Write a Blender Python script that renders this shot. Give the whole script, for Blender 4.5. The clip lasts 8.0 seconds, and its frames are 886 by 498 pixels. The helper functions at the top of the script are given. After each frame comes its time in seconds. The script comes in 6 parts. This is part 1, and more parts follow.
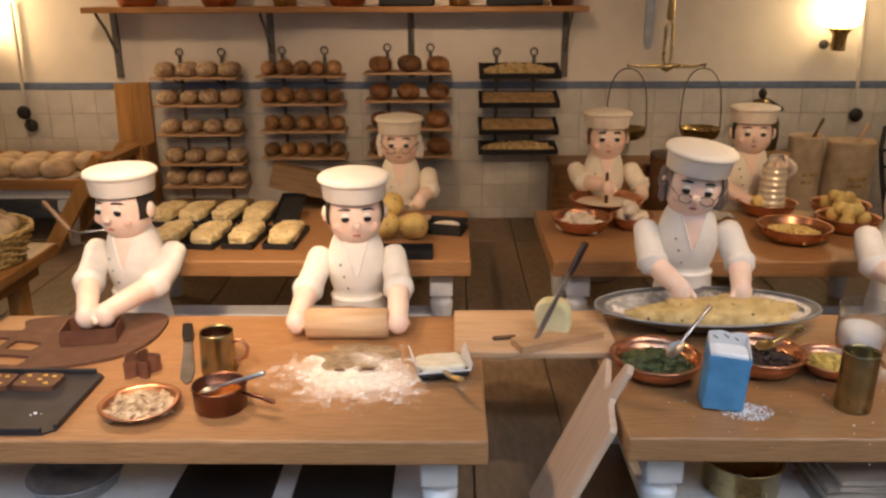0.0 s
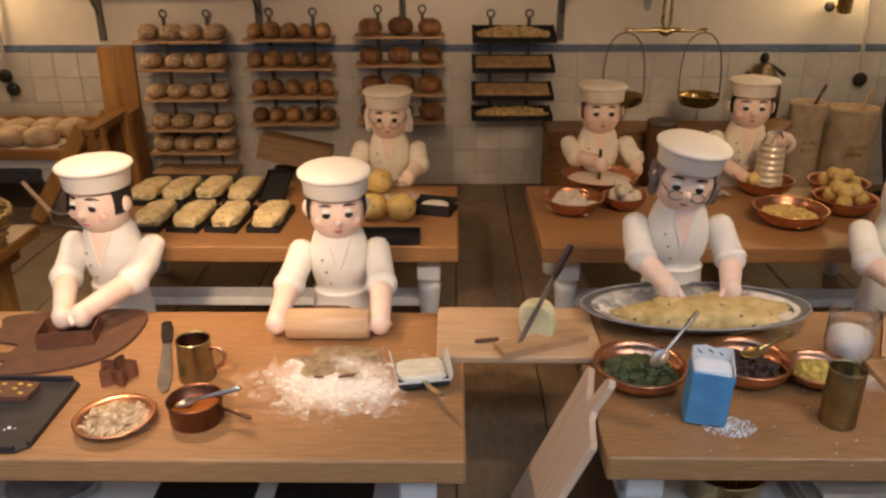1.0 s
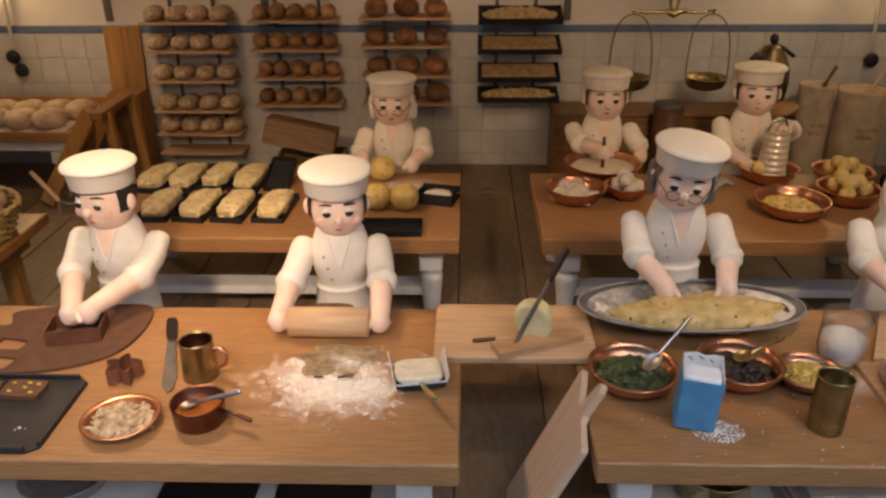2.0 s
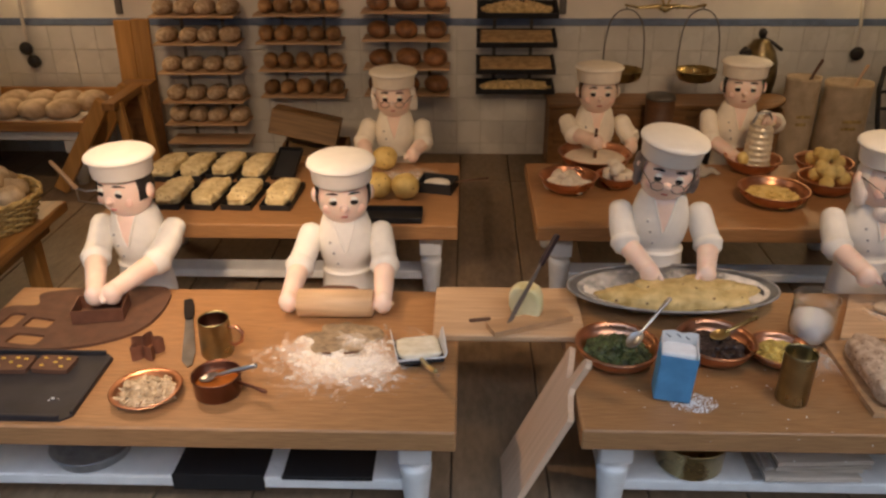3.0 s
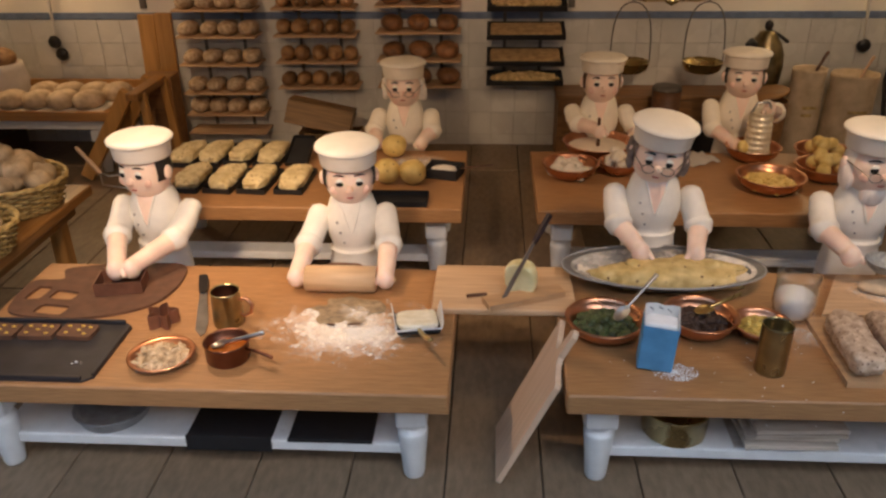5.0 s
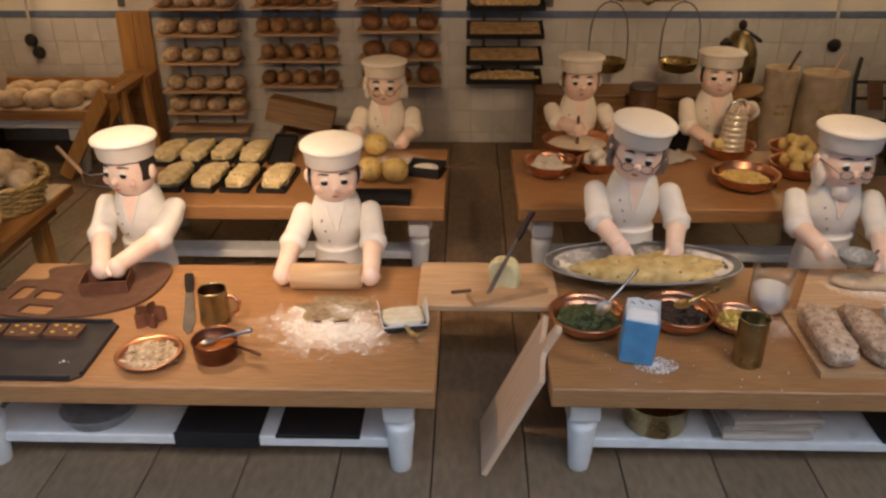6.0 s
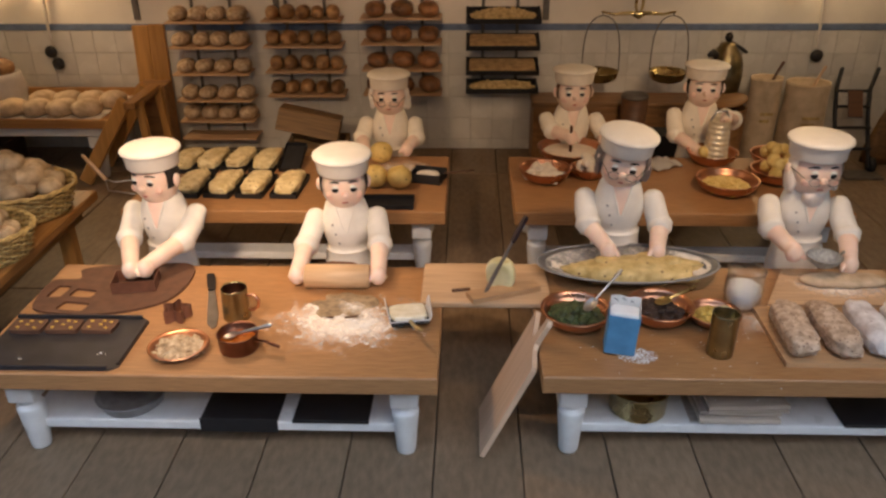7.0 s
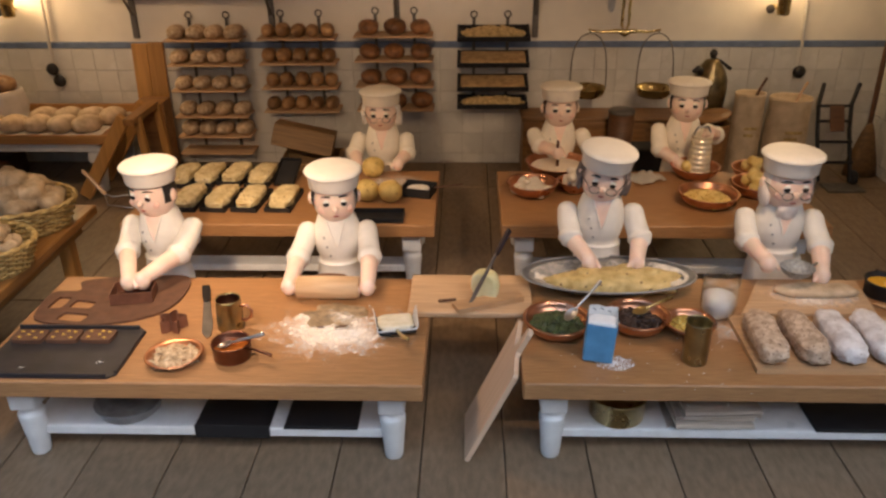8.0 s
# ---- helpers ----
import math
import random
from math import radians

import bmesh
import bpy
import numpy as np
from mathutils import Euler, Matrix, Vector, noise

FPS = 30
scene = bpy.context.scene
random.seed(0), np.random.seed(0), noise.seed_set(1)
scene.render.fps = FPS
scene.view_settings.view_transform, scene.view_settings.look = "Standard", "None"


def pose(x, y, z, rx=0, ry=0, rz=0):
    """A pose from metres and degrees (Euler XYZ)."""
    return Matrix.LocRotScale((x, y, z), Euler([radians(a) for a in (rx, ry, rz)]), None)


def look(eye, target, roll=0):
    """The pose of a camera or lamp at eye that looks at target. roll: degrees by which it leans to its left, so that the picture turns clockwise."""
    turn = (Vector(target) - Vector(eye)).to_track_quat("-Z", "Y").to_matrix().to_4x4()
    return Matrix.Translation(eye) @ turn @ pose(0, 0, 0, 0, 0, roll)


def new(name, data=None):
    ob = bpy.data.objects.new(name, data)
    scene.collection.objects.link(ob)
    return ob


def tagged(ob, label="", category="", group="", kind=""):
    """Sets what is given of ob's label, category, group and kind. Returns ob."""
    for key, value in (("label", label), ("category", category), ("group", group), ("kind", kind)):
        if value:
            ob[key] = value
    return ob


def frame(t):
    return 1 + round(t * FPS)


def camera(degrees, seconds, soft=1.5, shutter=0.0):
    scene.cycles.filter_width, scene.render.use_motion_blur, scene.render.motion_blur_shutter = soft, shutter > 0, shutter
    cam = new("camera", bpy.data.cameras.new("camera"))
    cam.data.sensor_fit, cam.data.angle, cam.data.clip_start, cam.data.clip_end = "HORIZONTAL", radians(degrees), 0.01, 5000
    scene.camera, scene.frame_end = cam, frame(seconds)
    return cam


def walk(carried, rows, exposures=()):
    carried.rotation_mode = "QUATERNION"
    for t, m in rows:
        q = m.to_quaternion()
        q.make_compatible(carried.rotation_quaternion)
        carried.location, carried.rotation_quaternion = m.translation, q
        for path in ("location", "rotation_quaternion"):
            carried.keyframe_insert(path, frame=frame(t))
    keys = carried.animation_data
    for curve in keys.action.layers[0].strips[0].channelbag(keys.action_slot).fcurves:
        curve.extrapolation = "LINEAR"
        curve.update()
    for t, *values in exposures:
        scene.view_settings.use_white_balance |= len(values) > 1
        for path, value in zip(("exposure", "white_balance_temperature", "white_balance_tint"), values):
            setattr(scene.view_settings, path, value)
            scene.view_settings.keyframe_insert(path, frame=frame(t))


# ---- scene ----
cam = camera(58.8, 8.0, soft=2.5)
PATH = [
    (0, (-0.056, -1.067, 0.925), (-0.08, 0.833, 0.302), -0.2),
    (0.5, (-0.044, -1.022, 0.976), (-0.063, 0.848, 0.267), -0.1),
    (1, (-0.019, -0.988, 1.027), (-0.047, 0.857, 0.256), -0.2),
    (1.2, (-0.018, -0.974, 1.046), (-0.050, 0.860, 0.253), -0.2),
    (2.3, (0.015, -0.980, 1.117), (-0.049, 0.817, 0.243), -0.5),
    (2.5, (0.015, -1.007, 1.125), (-0.045, 0.786, 0.242), -0.4),
    (3, (0.014, -1.081, 1.152), (-0.044, 0.711, 0.264), -0.3),
    (3.5, (0.064, -1.122, 1.152), (0.012, 0.673, 0.271), -0.4),
    (4, (0.04, -1.163, 1.163), (-0.042, 0.629, 0.277), -0.5),
    (4.5, (0.045, -1.16, 1.145), (-0.072, 0.629, 0.257), -0.6),
    (5, (0.071, -1.177, 1.154), (-0.046, 0.608, 0.261), -0.8),
    (5.2, (0.070, -1.185, 1.154), (-0.031, 0.600, 0.257), -0.7),
    (6.3, (0.052, -1.224, 1.185), (-0.003, 0.561, 0.284), -0.3),
    (6.5, (0.06, -1.269, 1.212), (0.0, 0.515, 0.31), -0.5),
    (7, (0.058, -1.346, 1.241), (-0.002, 0.44, 0.344), -0.4),
    (7.5, (0.063, -1.379, 1.26), (0.001, 0.414, 0.376), -0.5),
    (8, (0.093, -1.411, 1.274), (0.034, 0.389, 0.404), -0.5),
]
EXPOSURES = [(0.0, 1.80), (0.5, 1.73), (1.0, 1.65), (2.5, 1.41), (4.0, 1.46), (5.0, 1.48), (6.5, 1.51), (8.0, 1.65)]
walk(cam, [(t, look(eye, target, roll)) for t, eye, target, roll in PATH], EXPOSURES)

# ---- light ----
world = bpy.data.worlds.new("world")
scene.world = world
world.use_nodes = True
wn = world.node_tree
sky = wn.nodes.new("ShaderNodeTexSky")
sky.sky_type, sky.sun_disc = "NISHITA", False
sky.sun_elevation, sky.sun_rotation = radians(38), radians(150)
wn.links.new(sky.outputs[0], wn.nodes["Background"].inputs[0])
wn.nodes["Background"].inputs[1].default_value = 0.15


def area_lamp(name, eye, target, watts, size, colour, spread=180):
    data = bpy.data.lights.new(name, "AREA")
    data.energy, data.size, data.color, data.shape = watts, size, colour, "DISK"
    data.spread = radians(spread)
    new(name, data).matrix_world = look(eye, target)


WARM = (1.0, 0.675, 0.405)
# Ceiling spots out of view; these two follow from shadows and front light.
area_lamp("unseen_spot", (-0.82, 0.60, 1.42), (-0.48, 0.44, 0.26), 1.32, 0.06, WARM, 112)
area_lamp("unseen_spot", (-0.52, -0.66, 1.38), (-0.54, 0.62, 0.40), 0.74, 0.16, WARM, 52)
# Added spot with no known source, brightens the back dolls.
area_lamp("unseen_spot", (0.62, -0.60, 1.42), (0.66, 1.46, 0.50), 0.09, 0.10, WARM, 28)
area_lamp("unseen_spot", (0.10, 0.08, 1.42), (0.10, 0.70, 0.0), 0.045, 0.08, WARM, 40)
area_lamp("unseen_spot", (0.80, 0.05, 1.42), (0.76, 0.85, 0.34), 0.70, 0.10, WARM, 88)
# Three more added spots, unseen, that lift the brightness of the back walls.
area_lamp("unseen_spot", (1.25, 0.75, 1.42), (1.30, 2.10, 0.42), 0.22, 0.14, (1.0, 0.75, 0.54), 72)
area_lamp("unseen_spot", (-1.15, 1.00, 1.42), (-1.42, 2.10, 0.50), 0.40, 0.14, WARM, 80)
area_lamp("unseen_spot", (-0.15, 0.45, 1.42), (-0.10, 2.19, 1.02), 0.41, 0.14, WARM, 54)
# Added strip lamp above the view, standing in for daylight from the front.
day_strip = bpy.data.lights.new("added_daylight_strip", "AREA")
day_strip.shape, day_strip.size, day_strip.size_y = "RECTANGLE", 4.2, 0.14
day_strip.energy, day_strip.color, day_strip.spread = 1.6, (0.64, 0.82, 1.0), radians(95)
new("added_daylight_strip", day_strip).matrix_world = look((-0.1, -0.72, 1.44), (-0.1, -0.24, 0.0))
for lamp_x, watts in ((-1.93, 1.20), (1.445, 0.22)):
    data = bpy.data.lights.new("wall_lamp_bulb", "POINT")
    data.energy, data.shadow_soft_size, data.color = watts, 0.03, (1.0, 0.63, 0.32)
    new("wall_lamp_bulb", data).location = (lamp_x, 2.09, 0.86)

# ---- materials ----


def mat(name, base, rough=0.5, metal=0.0, var=0.15, scale=30.0, stretch=(1, 1, 1), bump=0.15, bump_scale=180.0,
        tint=0.0, base2=None, speck=None, coat=0.0, sheen=0.0, sss=0.0):
    """A surface with blotches at two scales, fine relief, and a tint by object."""
    m = bpy.data.materials.new(name)
    m.use_nodes = True
    nt = m.node_tree
    p = nt.nodes["Principled BSDF"]
    p.inputs["Roughness"].default_value, p.inputs["Metallic"].default_value = rough, metal
    p.inputs["Coat Weight"].default_value, p.inputs["Sheen Weight"].default_value = coat, sheen
    p.inputs["Subsurface Weight"].default_value = sss
    p.inputs["Subsurface Radius"].default_value = (0.006, 0.003, 0.002)
    tc, mp = nt.nodes.new("ShaderNodeTexCoord"), nt.nodes.new("ShaderNodeMapping")
    mp.inputs["Scale"].default_value = stretch
    nt.links.new(tc.outputs["Object"], mp.inputs[0])
    info = nt.nodes.new("ShaderNodeObjectInfo")
    shift = nt.nodes.new("ShaderNodeVectorMath")
    shift.operation = "SCALE"
    shift.inputs[0].default_value = (3.1, 5.7, 2.3)
    nt.links.new(info.outputs["Random"], shift.inputs["Scale"])
    nt.links.new(shift.outputs[0], mp.inputs["Location"])

    def noise_tex(s, detail):
        n = nt.nodes.new("ShaderNodeTexNoise")
        n.inputs["Scale"].default_value, n.inputs["Detail"].default_value = s, detail
        nt.links.new(mp.outputs[0], n.inputs["Vector"])
        return n.outputs[0]

    def mix(f, a, b, kind="MIX"):
        x = nt.nodes.new("ShaderNodeMix")
        x.data_type, x.blend_type = "RGBA", kind
        for key, v in ((0, f), (6, a), (7, b)):
            if isinstance(v, (int, float, tuple)):
                x.inputs[key].default_value = v
            else:
                nt.links.new(v, x.inputs[key])
        return x.outputs[2]

    def ramp(src, lo, hi):
        r = nt.nodes.new("ShaderNodeMapRange")
        r.inputs["From Min"].default_value, r.inputs["From Max"].default_value = lo, hi
        nt.links.new(src, r.inputs[0])
        return r.outputs[0]

    def shade(c, k):
        return (min(c[0] * k, 1), min(c[1] * k, 1), min(c[2] * k, 1), 1)

    lo, hi = shade(base, 1 - var), shade(base2 or base, 1 + var * 0.6)
    col = mix(ramp(noise_tex(scale, 6), 0.32, 0.68), lo, hi)
    col = mix(ramp(noise_tex(scale * 0.17, 3), 0.3, 0.7), col, mix(1.0, col, shade((1, 1, 1), 1 - var * 0.6), "MULTIPLY"))
    if speck:
        v = nt.nodes.new("ShaderNodeTexVoronoi")
        v.inputs["Scale"].default_value = speck[1]
        nt.links.new(mp.outputs[0], v.inputs["Vector"])
        col = mix(ramp(v.outputs["Distance"], speck[2] + 0.06, speck[2]), col, shade(speck[0], 1))
    if tint:
        col = mix(ramp(info.outputs["Random"], 0, 1), mix(1.0, col, shade((1, 1, 1), 1 - tint), "MULTIPLY"), col)
    nt.links.new(col, p.inputs["Base Color"])
    if bump:
        b = nt.nodes.new("ShaderNodeBump")
        b.inputs["Strength"].default_value, b.inputs["Distance"].default_value = bump, 0.002
        nt.links.new(noise_tex(bump_scale, 4), b.inputs["Height"])
        nt.links.new(b.outputs[0], p.inputs["Normal"])
    rv = ramp(noise_tex(scale * 0.6, 3), 0.2, 0.8)
    rr = nt.nodes.new("ShaderNodeMapRange")
    rr.inputs["To Min"].default_value, rr.inputs["To Max"].default_value = max(rough - 0.08, 0.03), min(rough + 0.1, 1)
    nt.links.new(rv, rr.inputs[0])
    nt.links.new(rr.outputs[0], p.inputs["Roughness"])
    return m


GX, GY, GZ = (0.9, 14, 14), (14, 0.9, 14), (14, 14, 0.9)
M = {}
M["table"] = mat("oak_table", (0.375, 0.183, 0.072), 0.42, var=0.16, scale=13, stretch=(1.5, 30, 30), base2=(0.44, 0.230, 0.096), bump=0.2, bump_scale=30, tint=0.12)
M["wood_x"] = mat("pale_wood_along_x", (0.52, 0.31, 0.16), 0.5, var=0.12, scale=6, stretch=GX, base2=(0.56, 0.34, 0.17), bump=0.12, bump_scale=20, tint=0.2)
M["wood_y"] = mat("pale_wood_along_y", (0.58, 0.40, 0.26), 0.5, var=0.10, scale=6, stretch=GY, base2=(0.60, 0.38, 0.22), bump=0.12, bump_scale=20, tint=0.15)
M["orange_z"] = mat("orange_pine_upright", (0.48, 0.235, 0.060), 0.42, var=0.14, scale=4, stretch=GZ, base2=(0.56, 0.29, 0.082), bump=0.1, bump_scale=18, tint=0.25)
M["orange_x"] = mat("orange_pine", (0.38, 0.175, 0.048), 0.42, var=0.16, scale=4, stretch=GX, base2=(0.46, 0.23, 0.068), bump=0.1, bump_scale=18, tint=0.15)
M["orange_y"] = mat("orange_pine_along_y", (0.28, 0.125, 0.034), 0.45, var=0.16, scale=6, stretch=GY, base2=(0.34, 0.165, 0.047), bump=0.1, bump_scale=18, tint=0.15)
M["dark_wood"] = mat("dark_brown_wood", (0.12, 0.05, 0.02), 0.5, var=0.3, scale=6, stretch=GX, bump=0.12, bump_scale=20, tint=0.2)
M["pin"] = mat("beech_rolling_pin", (0.58, 0.37, 0.2), 0.45, var=0.15, scale=5, stretch=GX, base2=(0.68, 0.46, 0.27), bump=0.05)
M["white_paint"] = mat("white_gloss_paint", (0.74, 0.75, 0.74), 0.32, var=0.08, scale=25, bump=0.06, bump_scale=60)
M["cloth"] = mat("white_lacquered_wood", (0.80, 0.765, 0.70), 0.62, var=0.06, scale=35, bump=0.12, bump_scale=260, sheen=0.1)
M["hat"] = mat("white_hat", (0.83, 0.80, 0.74), 0.55, var=0.04, scale=30, bump=0.05)
M["cream_cloth"] = mat("cream_lacquered_wood", (0.87, 0.80, 0.68), 0.62, var=0.06, scale=35, bump=0.12, bump_scale=260, sheen=0.1)
M["skin"] = mat("painted_skin", (0.86, 0.65, 0.54), 0.42, var=0.05, scale=25, bump=0.03, base2=(0.88, 0.68, 0.57), sss=0.15)
M["blush"] = mat("painted_blush", (0.84, 0.56, 0.46), 0.45, var=0.05, scale=25, bump=0.03)
M["black_hair"] = mat("black_hair", (0.018, 0.014, 0.013), 0.5, var=0.3, scale=60, stretch=(3, 3, 0.5), bump=0.4)
M["brown_hair"] = mat("brown_hair", (0.13, 0.055, 0.025), 0.55, var=0.3, scale=60, bump=0.4)
M["grey_hair"] = mat("grey_hair", (0.20, 0.16, 0.15), 0.6, var=0.35, scale=60, bump=0.5)
M["white_hair"] = mat("white_hair", (0.82, 0.76, 0.70), 0.75, var=0.08, scale=80, bump=0.5)
M["beard"] = mat("pinkish_white_beard", (0.85, 0.76, 0.70), 0.8, var=0.10, scale=80, stretch=(3, 3, 0.5), bump=0.5)
M["ink"] = mat("black_ink", (0.012, 0.01, 0.01), 0.35, var=0.1, bump=0)
M["lip"] = mat("red_lip", (0.5, 0.14, 0.11), 0.45, var=0.1, bump=0)
M["button"] = mat("grey_button", (0.30, 0.29, 0.28), 0.35, var=0.1, bump=0)
M["wire"] = mat("spectacle_wire", (0.20, 0.17, 0.14), 0.3, metal=1.0, bump=0)
M["copper"] = mat("copper", (0.72, 0.36, 0.215), 0.3, metal=1.0, var=0.22, scale=22, bump=0.08, bump_scale=90, tint=0.15)
M["dark_copper"] = mat("tarnished_copper", (0.22, 0.095, 0.058), 0.36, metal=1.0, var=0.3, scale=25, bump=0.08, bump_scale=90)
M["old_brass"] = mat("dark_old_brass", (0.30, 0.24, 0.13), 0.34, metal=1.0, var=0.35, scale=30, bump=0.08)
M["brass"] = mat("aged_brass", (0.58, 0.455, 0.21), 0.28, metal=1.0, var=0.25, scale=25, bump=0.06)
M["steel"] = mat("dull_steel", (0.52, 0.52, 0.52), 0.34, metal=1.0, var=0.2, scale=30, bump=0.05)
M["tin"] = mat("dull_bright_tin", (0.84, 0.75, 0.57), 0.34, metal=0.35, var=0.15, scale=40, bump=0.04)
M["mug"] = mat("worn_pewter_brass", (0.36, 0.31, 0.17), 0.3, metal=1.0, var=0.3, scale=25, bump=0.06)
M["mesh"] = mat("grey_wire_mesh", (0.40, 0.42, 0.43), 0.6, metal=0.4, var=0.3, scale=120, bump=0.6, bump_scale=500)
M["iron"] = mat("grey_painted_iron", (0.16, 0.145, 0.13), 0.5, metal=0.5, var=0.25, scale=40, bump=0.15)
M["black"] = mat("black_baking_tin", (0.011, 0.0105, 0.012), 0.62, metal=0.0, var=0.35, scale=25, bump=0.1)
M["slate"] = mat("dark_slate_tray", (0.026, 0.024, 0.028), 0.5, var=0.35, scale=18, bump=0.15)
M["enamel"] = mat("grey_enamel", (0.155, 0.155, 0.16), 0.42, metal=0.3, var=0.3, scale=20, bump=0.05)
M["enamel_white"] = mat("white_enamel", (0.72, 0.72, 0.72), 0.22, var=0.1, scale=20, bump=0.02)
M["enamel_rim"] = mat("worn_enamel_rim", (0.31, 0.31, 0.31), 0.35, var=0.35, scale=30, bump=0.04)
M["cutter"] = mat("dull_brown_copper", (0.26, 0.120, 0.075), 0.42, metal=0.5, var=0.25, scale=30, bump=0.06)
M["dough"] = mat("pale_yellow_dough", (0.55, 0.39, 0.13), 0.55, var=0.22, scale=35, bump=0.35, bump_scale=90, base2=(0.65, 0.50, 0.23), speck=((0.10, 0.04, 0.02), 42, 0.12))
M["yellow_dough"] = mat("yellow_dough_balls", (0.64, 0.44, 0.12), 0.6, var=0.16, scale=30, bump=0.3, bump_scale=90, base2=(0.72, 0.53, 0.19), speck=((0.12, 0.05, 0.02), 46, 0.09))
M["raw"] = mat("raw_bread_dough", (0.62, 0.45, 0.28), 0.7, var=0.2, scale=28, bump=0.25, bump_scale=120, tint=0.15, base2=(0.74, 0.58, 0.40))
M["choco"] = mat("brown_gingerbread_dough", (0.128, 0.058, 0.031), 0.7, var=0.22, scale=35, bump=0.25, bump_scale=160)
M["crust"] = mat("brown_crust", (0.34, 0.150, 0.055), 0.5, var=0.3, scale=28, bump=0.3, bump_scale=90, tint=0.45, base2=(0.58, 0.34, 0.155))
M["dark_crust"] = mat("dark_rye_crust", (0.20, 0.082, 0.034), 0.5, var=0.35, scale=30, bump=0.35, bump_scale=90, tint=0.5, base2=(0.36, 0.165, 0.068))
M["floury"] = mat("floury_crust", (0.50, 0.32, 0.18), 0.8, var=0.2, scale=60, bump=0.6, bump_scale=90, tint=0.2, base2=(0.70, 0.54, 0.37))
M["roll"] = mat("pale_roll_crust", (0.53, 0.375, 0.215), 0.65, var=0.22, scale=28, bump=0.3, bump_scale=90, tint=0.25, base2=(0.70, 0.53, 0.33))
M["loaf"] = mat("speckled_fruit_loaf", (0.80, 0.61, 0.29), 0.68, var=0.18, scale=40, bump=0.35, bump_scale=140, tint=0.10, base2=(0.86, 0.72, 0.42), speck=((0.24, 0.10, 0.03), 62, 0.14))
M["stollen"] = mat("stollen_crust", (0.47, 0.315, 0.20), 0.75, var=0.22, scale=60, bump=0.6, bump_scale=110, base2=(0.63, 0.48, 0.35), speck=((0.14, 0.06, 0.04), 105, 0.17))
M["sugared"] = mat("sugared_stollen", (0.66, 0.58, 0.54), 0.8, var=0.16, scale=40, bump=0.6, bump_scale=90, base2=(0.80, 0.76, 0.74), speck=((0.2, 0.1, 0.08), 50, 0.05))
M["flour"] = mat("flour", (0.80, 0.74, 0.66), 0.9, var=0.08, scale=60, bump=0.5, bump_scale=220)
M["sugar"] = mat("white_sugar", (0.84, 0.84, 0.84), 0.8, var=0.06, scale=60, bump=0.4, bump_scale=260)
M["oats"] = mat("sliced_almonds", (0.54, 0.36, 0.19), 0.65, var=0.35, scale=70, bump=0.2, base2=(0.70, 0.54, 0.35))
M["green"] = mat("candied_green_peel", (0.036, 0.060, 0.026), 0.42, var=0.5, scale=60, bump=0.3, base2=(0.085, 0.115, 0.038))
M["raisin"] = mat("raisins", (0.035, 0.017, 0.013), 0.5, var=0.4, scale=80, bump=0.4)
M["yellow_peel"] = mat("candied_lemon_peel", (0.50, 0.34, 0.07), 0.5, var=0.35, scale=80, bump=0.3, base2=(0.62, 0.47, 0.12))
M["lemon"] = mat("lemon_yellow", (0.78, 0.54, 0.15), 0.55, var=0.12, scale=40, bump=0.15, base2=(0.82, 0.63, 0.25))
M["dot_yellow"] = mat("yellow_almond", (0.72, 0.47, 0.07), 0.5, var=0.15, scale=60, bump=0.05)
M["butter"] = mat("pale_butter", (0.74, 0.66, 0.33), 0.5, var=0.1, scale=25, bump=0.08, base2=(0.80, 0.73, 0.45))
M["floury_butter"] = mat("floured_butter", (0.76, 0.70, 0.50), 0.6, var=0.12, scale=45, bump=0.25, base2=(0.82, 0.78, 0.66))
M["yolk"] = mat("egg_yolk", (0.75, 0.40, 0.03), 0.25, var=0.1, scale=40, bump=0.02)
M["egg"] = mat("white_eggs", (0.74, 0.66, 0.55), 0.5, var=0.08, scale=30, bump=0.04)
M["cream"] = mat("beaten_cream", (0.76, 0.66, 0.53), 0.6, var=0.1, scale=30, bump=0.3, bump_scale=60)
M["honey"] = mat("orange_glaze", (0.45, 0.13, 0.02), 0.2, var=0.2, scale=30, bump=0.05)
M["blue_card"] = mat("blue_paper", (0.080, 0.255, 0.46), 0.55, var=0.1, scale=30, bump=0.06, base2=(0.095, 0.29, 0.50))
M["paper"] = mat("white_paper", (0.75, 0.72, 0.68), 0.7, var=0.08, scale=30, bump=0.1)
M["sack"] = mat("cream_sackcloth", (0.54, 0.41, 0.26), 0.85, var=0.15, scale=22, bump=0.5, bump_scale=300, base2=(0.60, 0.47, 0.32))
M["sack_white"] = mat("white_sackcloth", (0.66, 0.60, 0.55), 0.85, var=0.12, scale=22, bump=0.4, bump_scale=300)
M["wicker"] = mat("yellow_wicker", (0.45, 0.30, 0.095), 0.5, var=0.35, scale=60, bump=0.2, base2=(0.58, 0.41, 0.155))
M["wicker_dark"] = mat("brown_wicker", (0.19, 0.10, 0.035), 0.5, var=0.4, scale=60, bump=0.3)
M["plaster"] = mat("cream_plaster", (0.77, 0.71, 0.625), 0.8, var=0.06, scale=9, bump=0.12, bump_scale=70)
M["tile"] = mat("white_glazed_tile", (0.66, 0.635, 0.585), 0.25, var=0.06, scale=14, bump=0.03, bump_scale=30, tint=0.09)
M["grout"] = mat("grey_grout", (0.50, 0.475, 0.425), 0.85, var=0.15, scale=40)
M["border"] = mat("blue_painted_border", (0.15, 0.20, 0.31), 0.5, var=0.2, scale=30, bump=0.1)
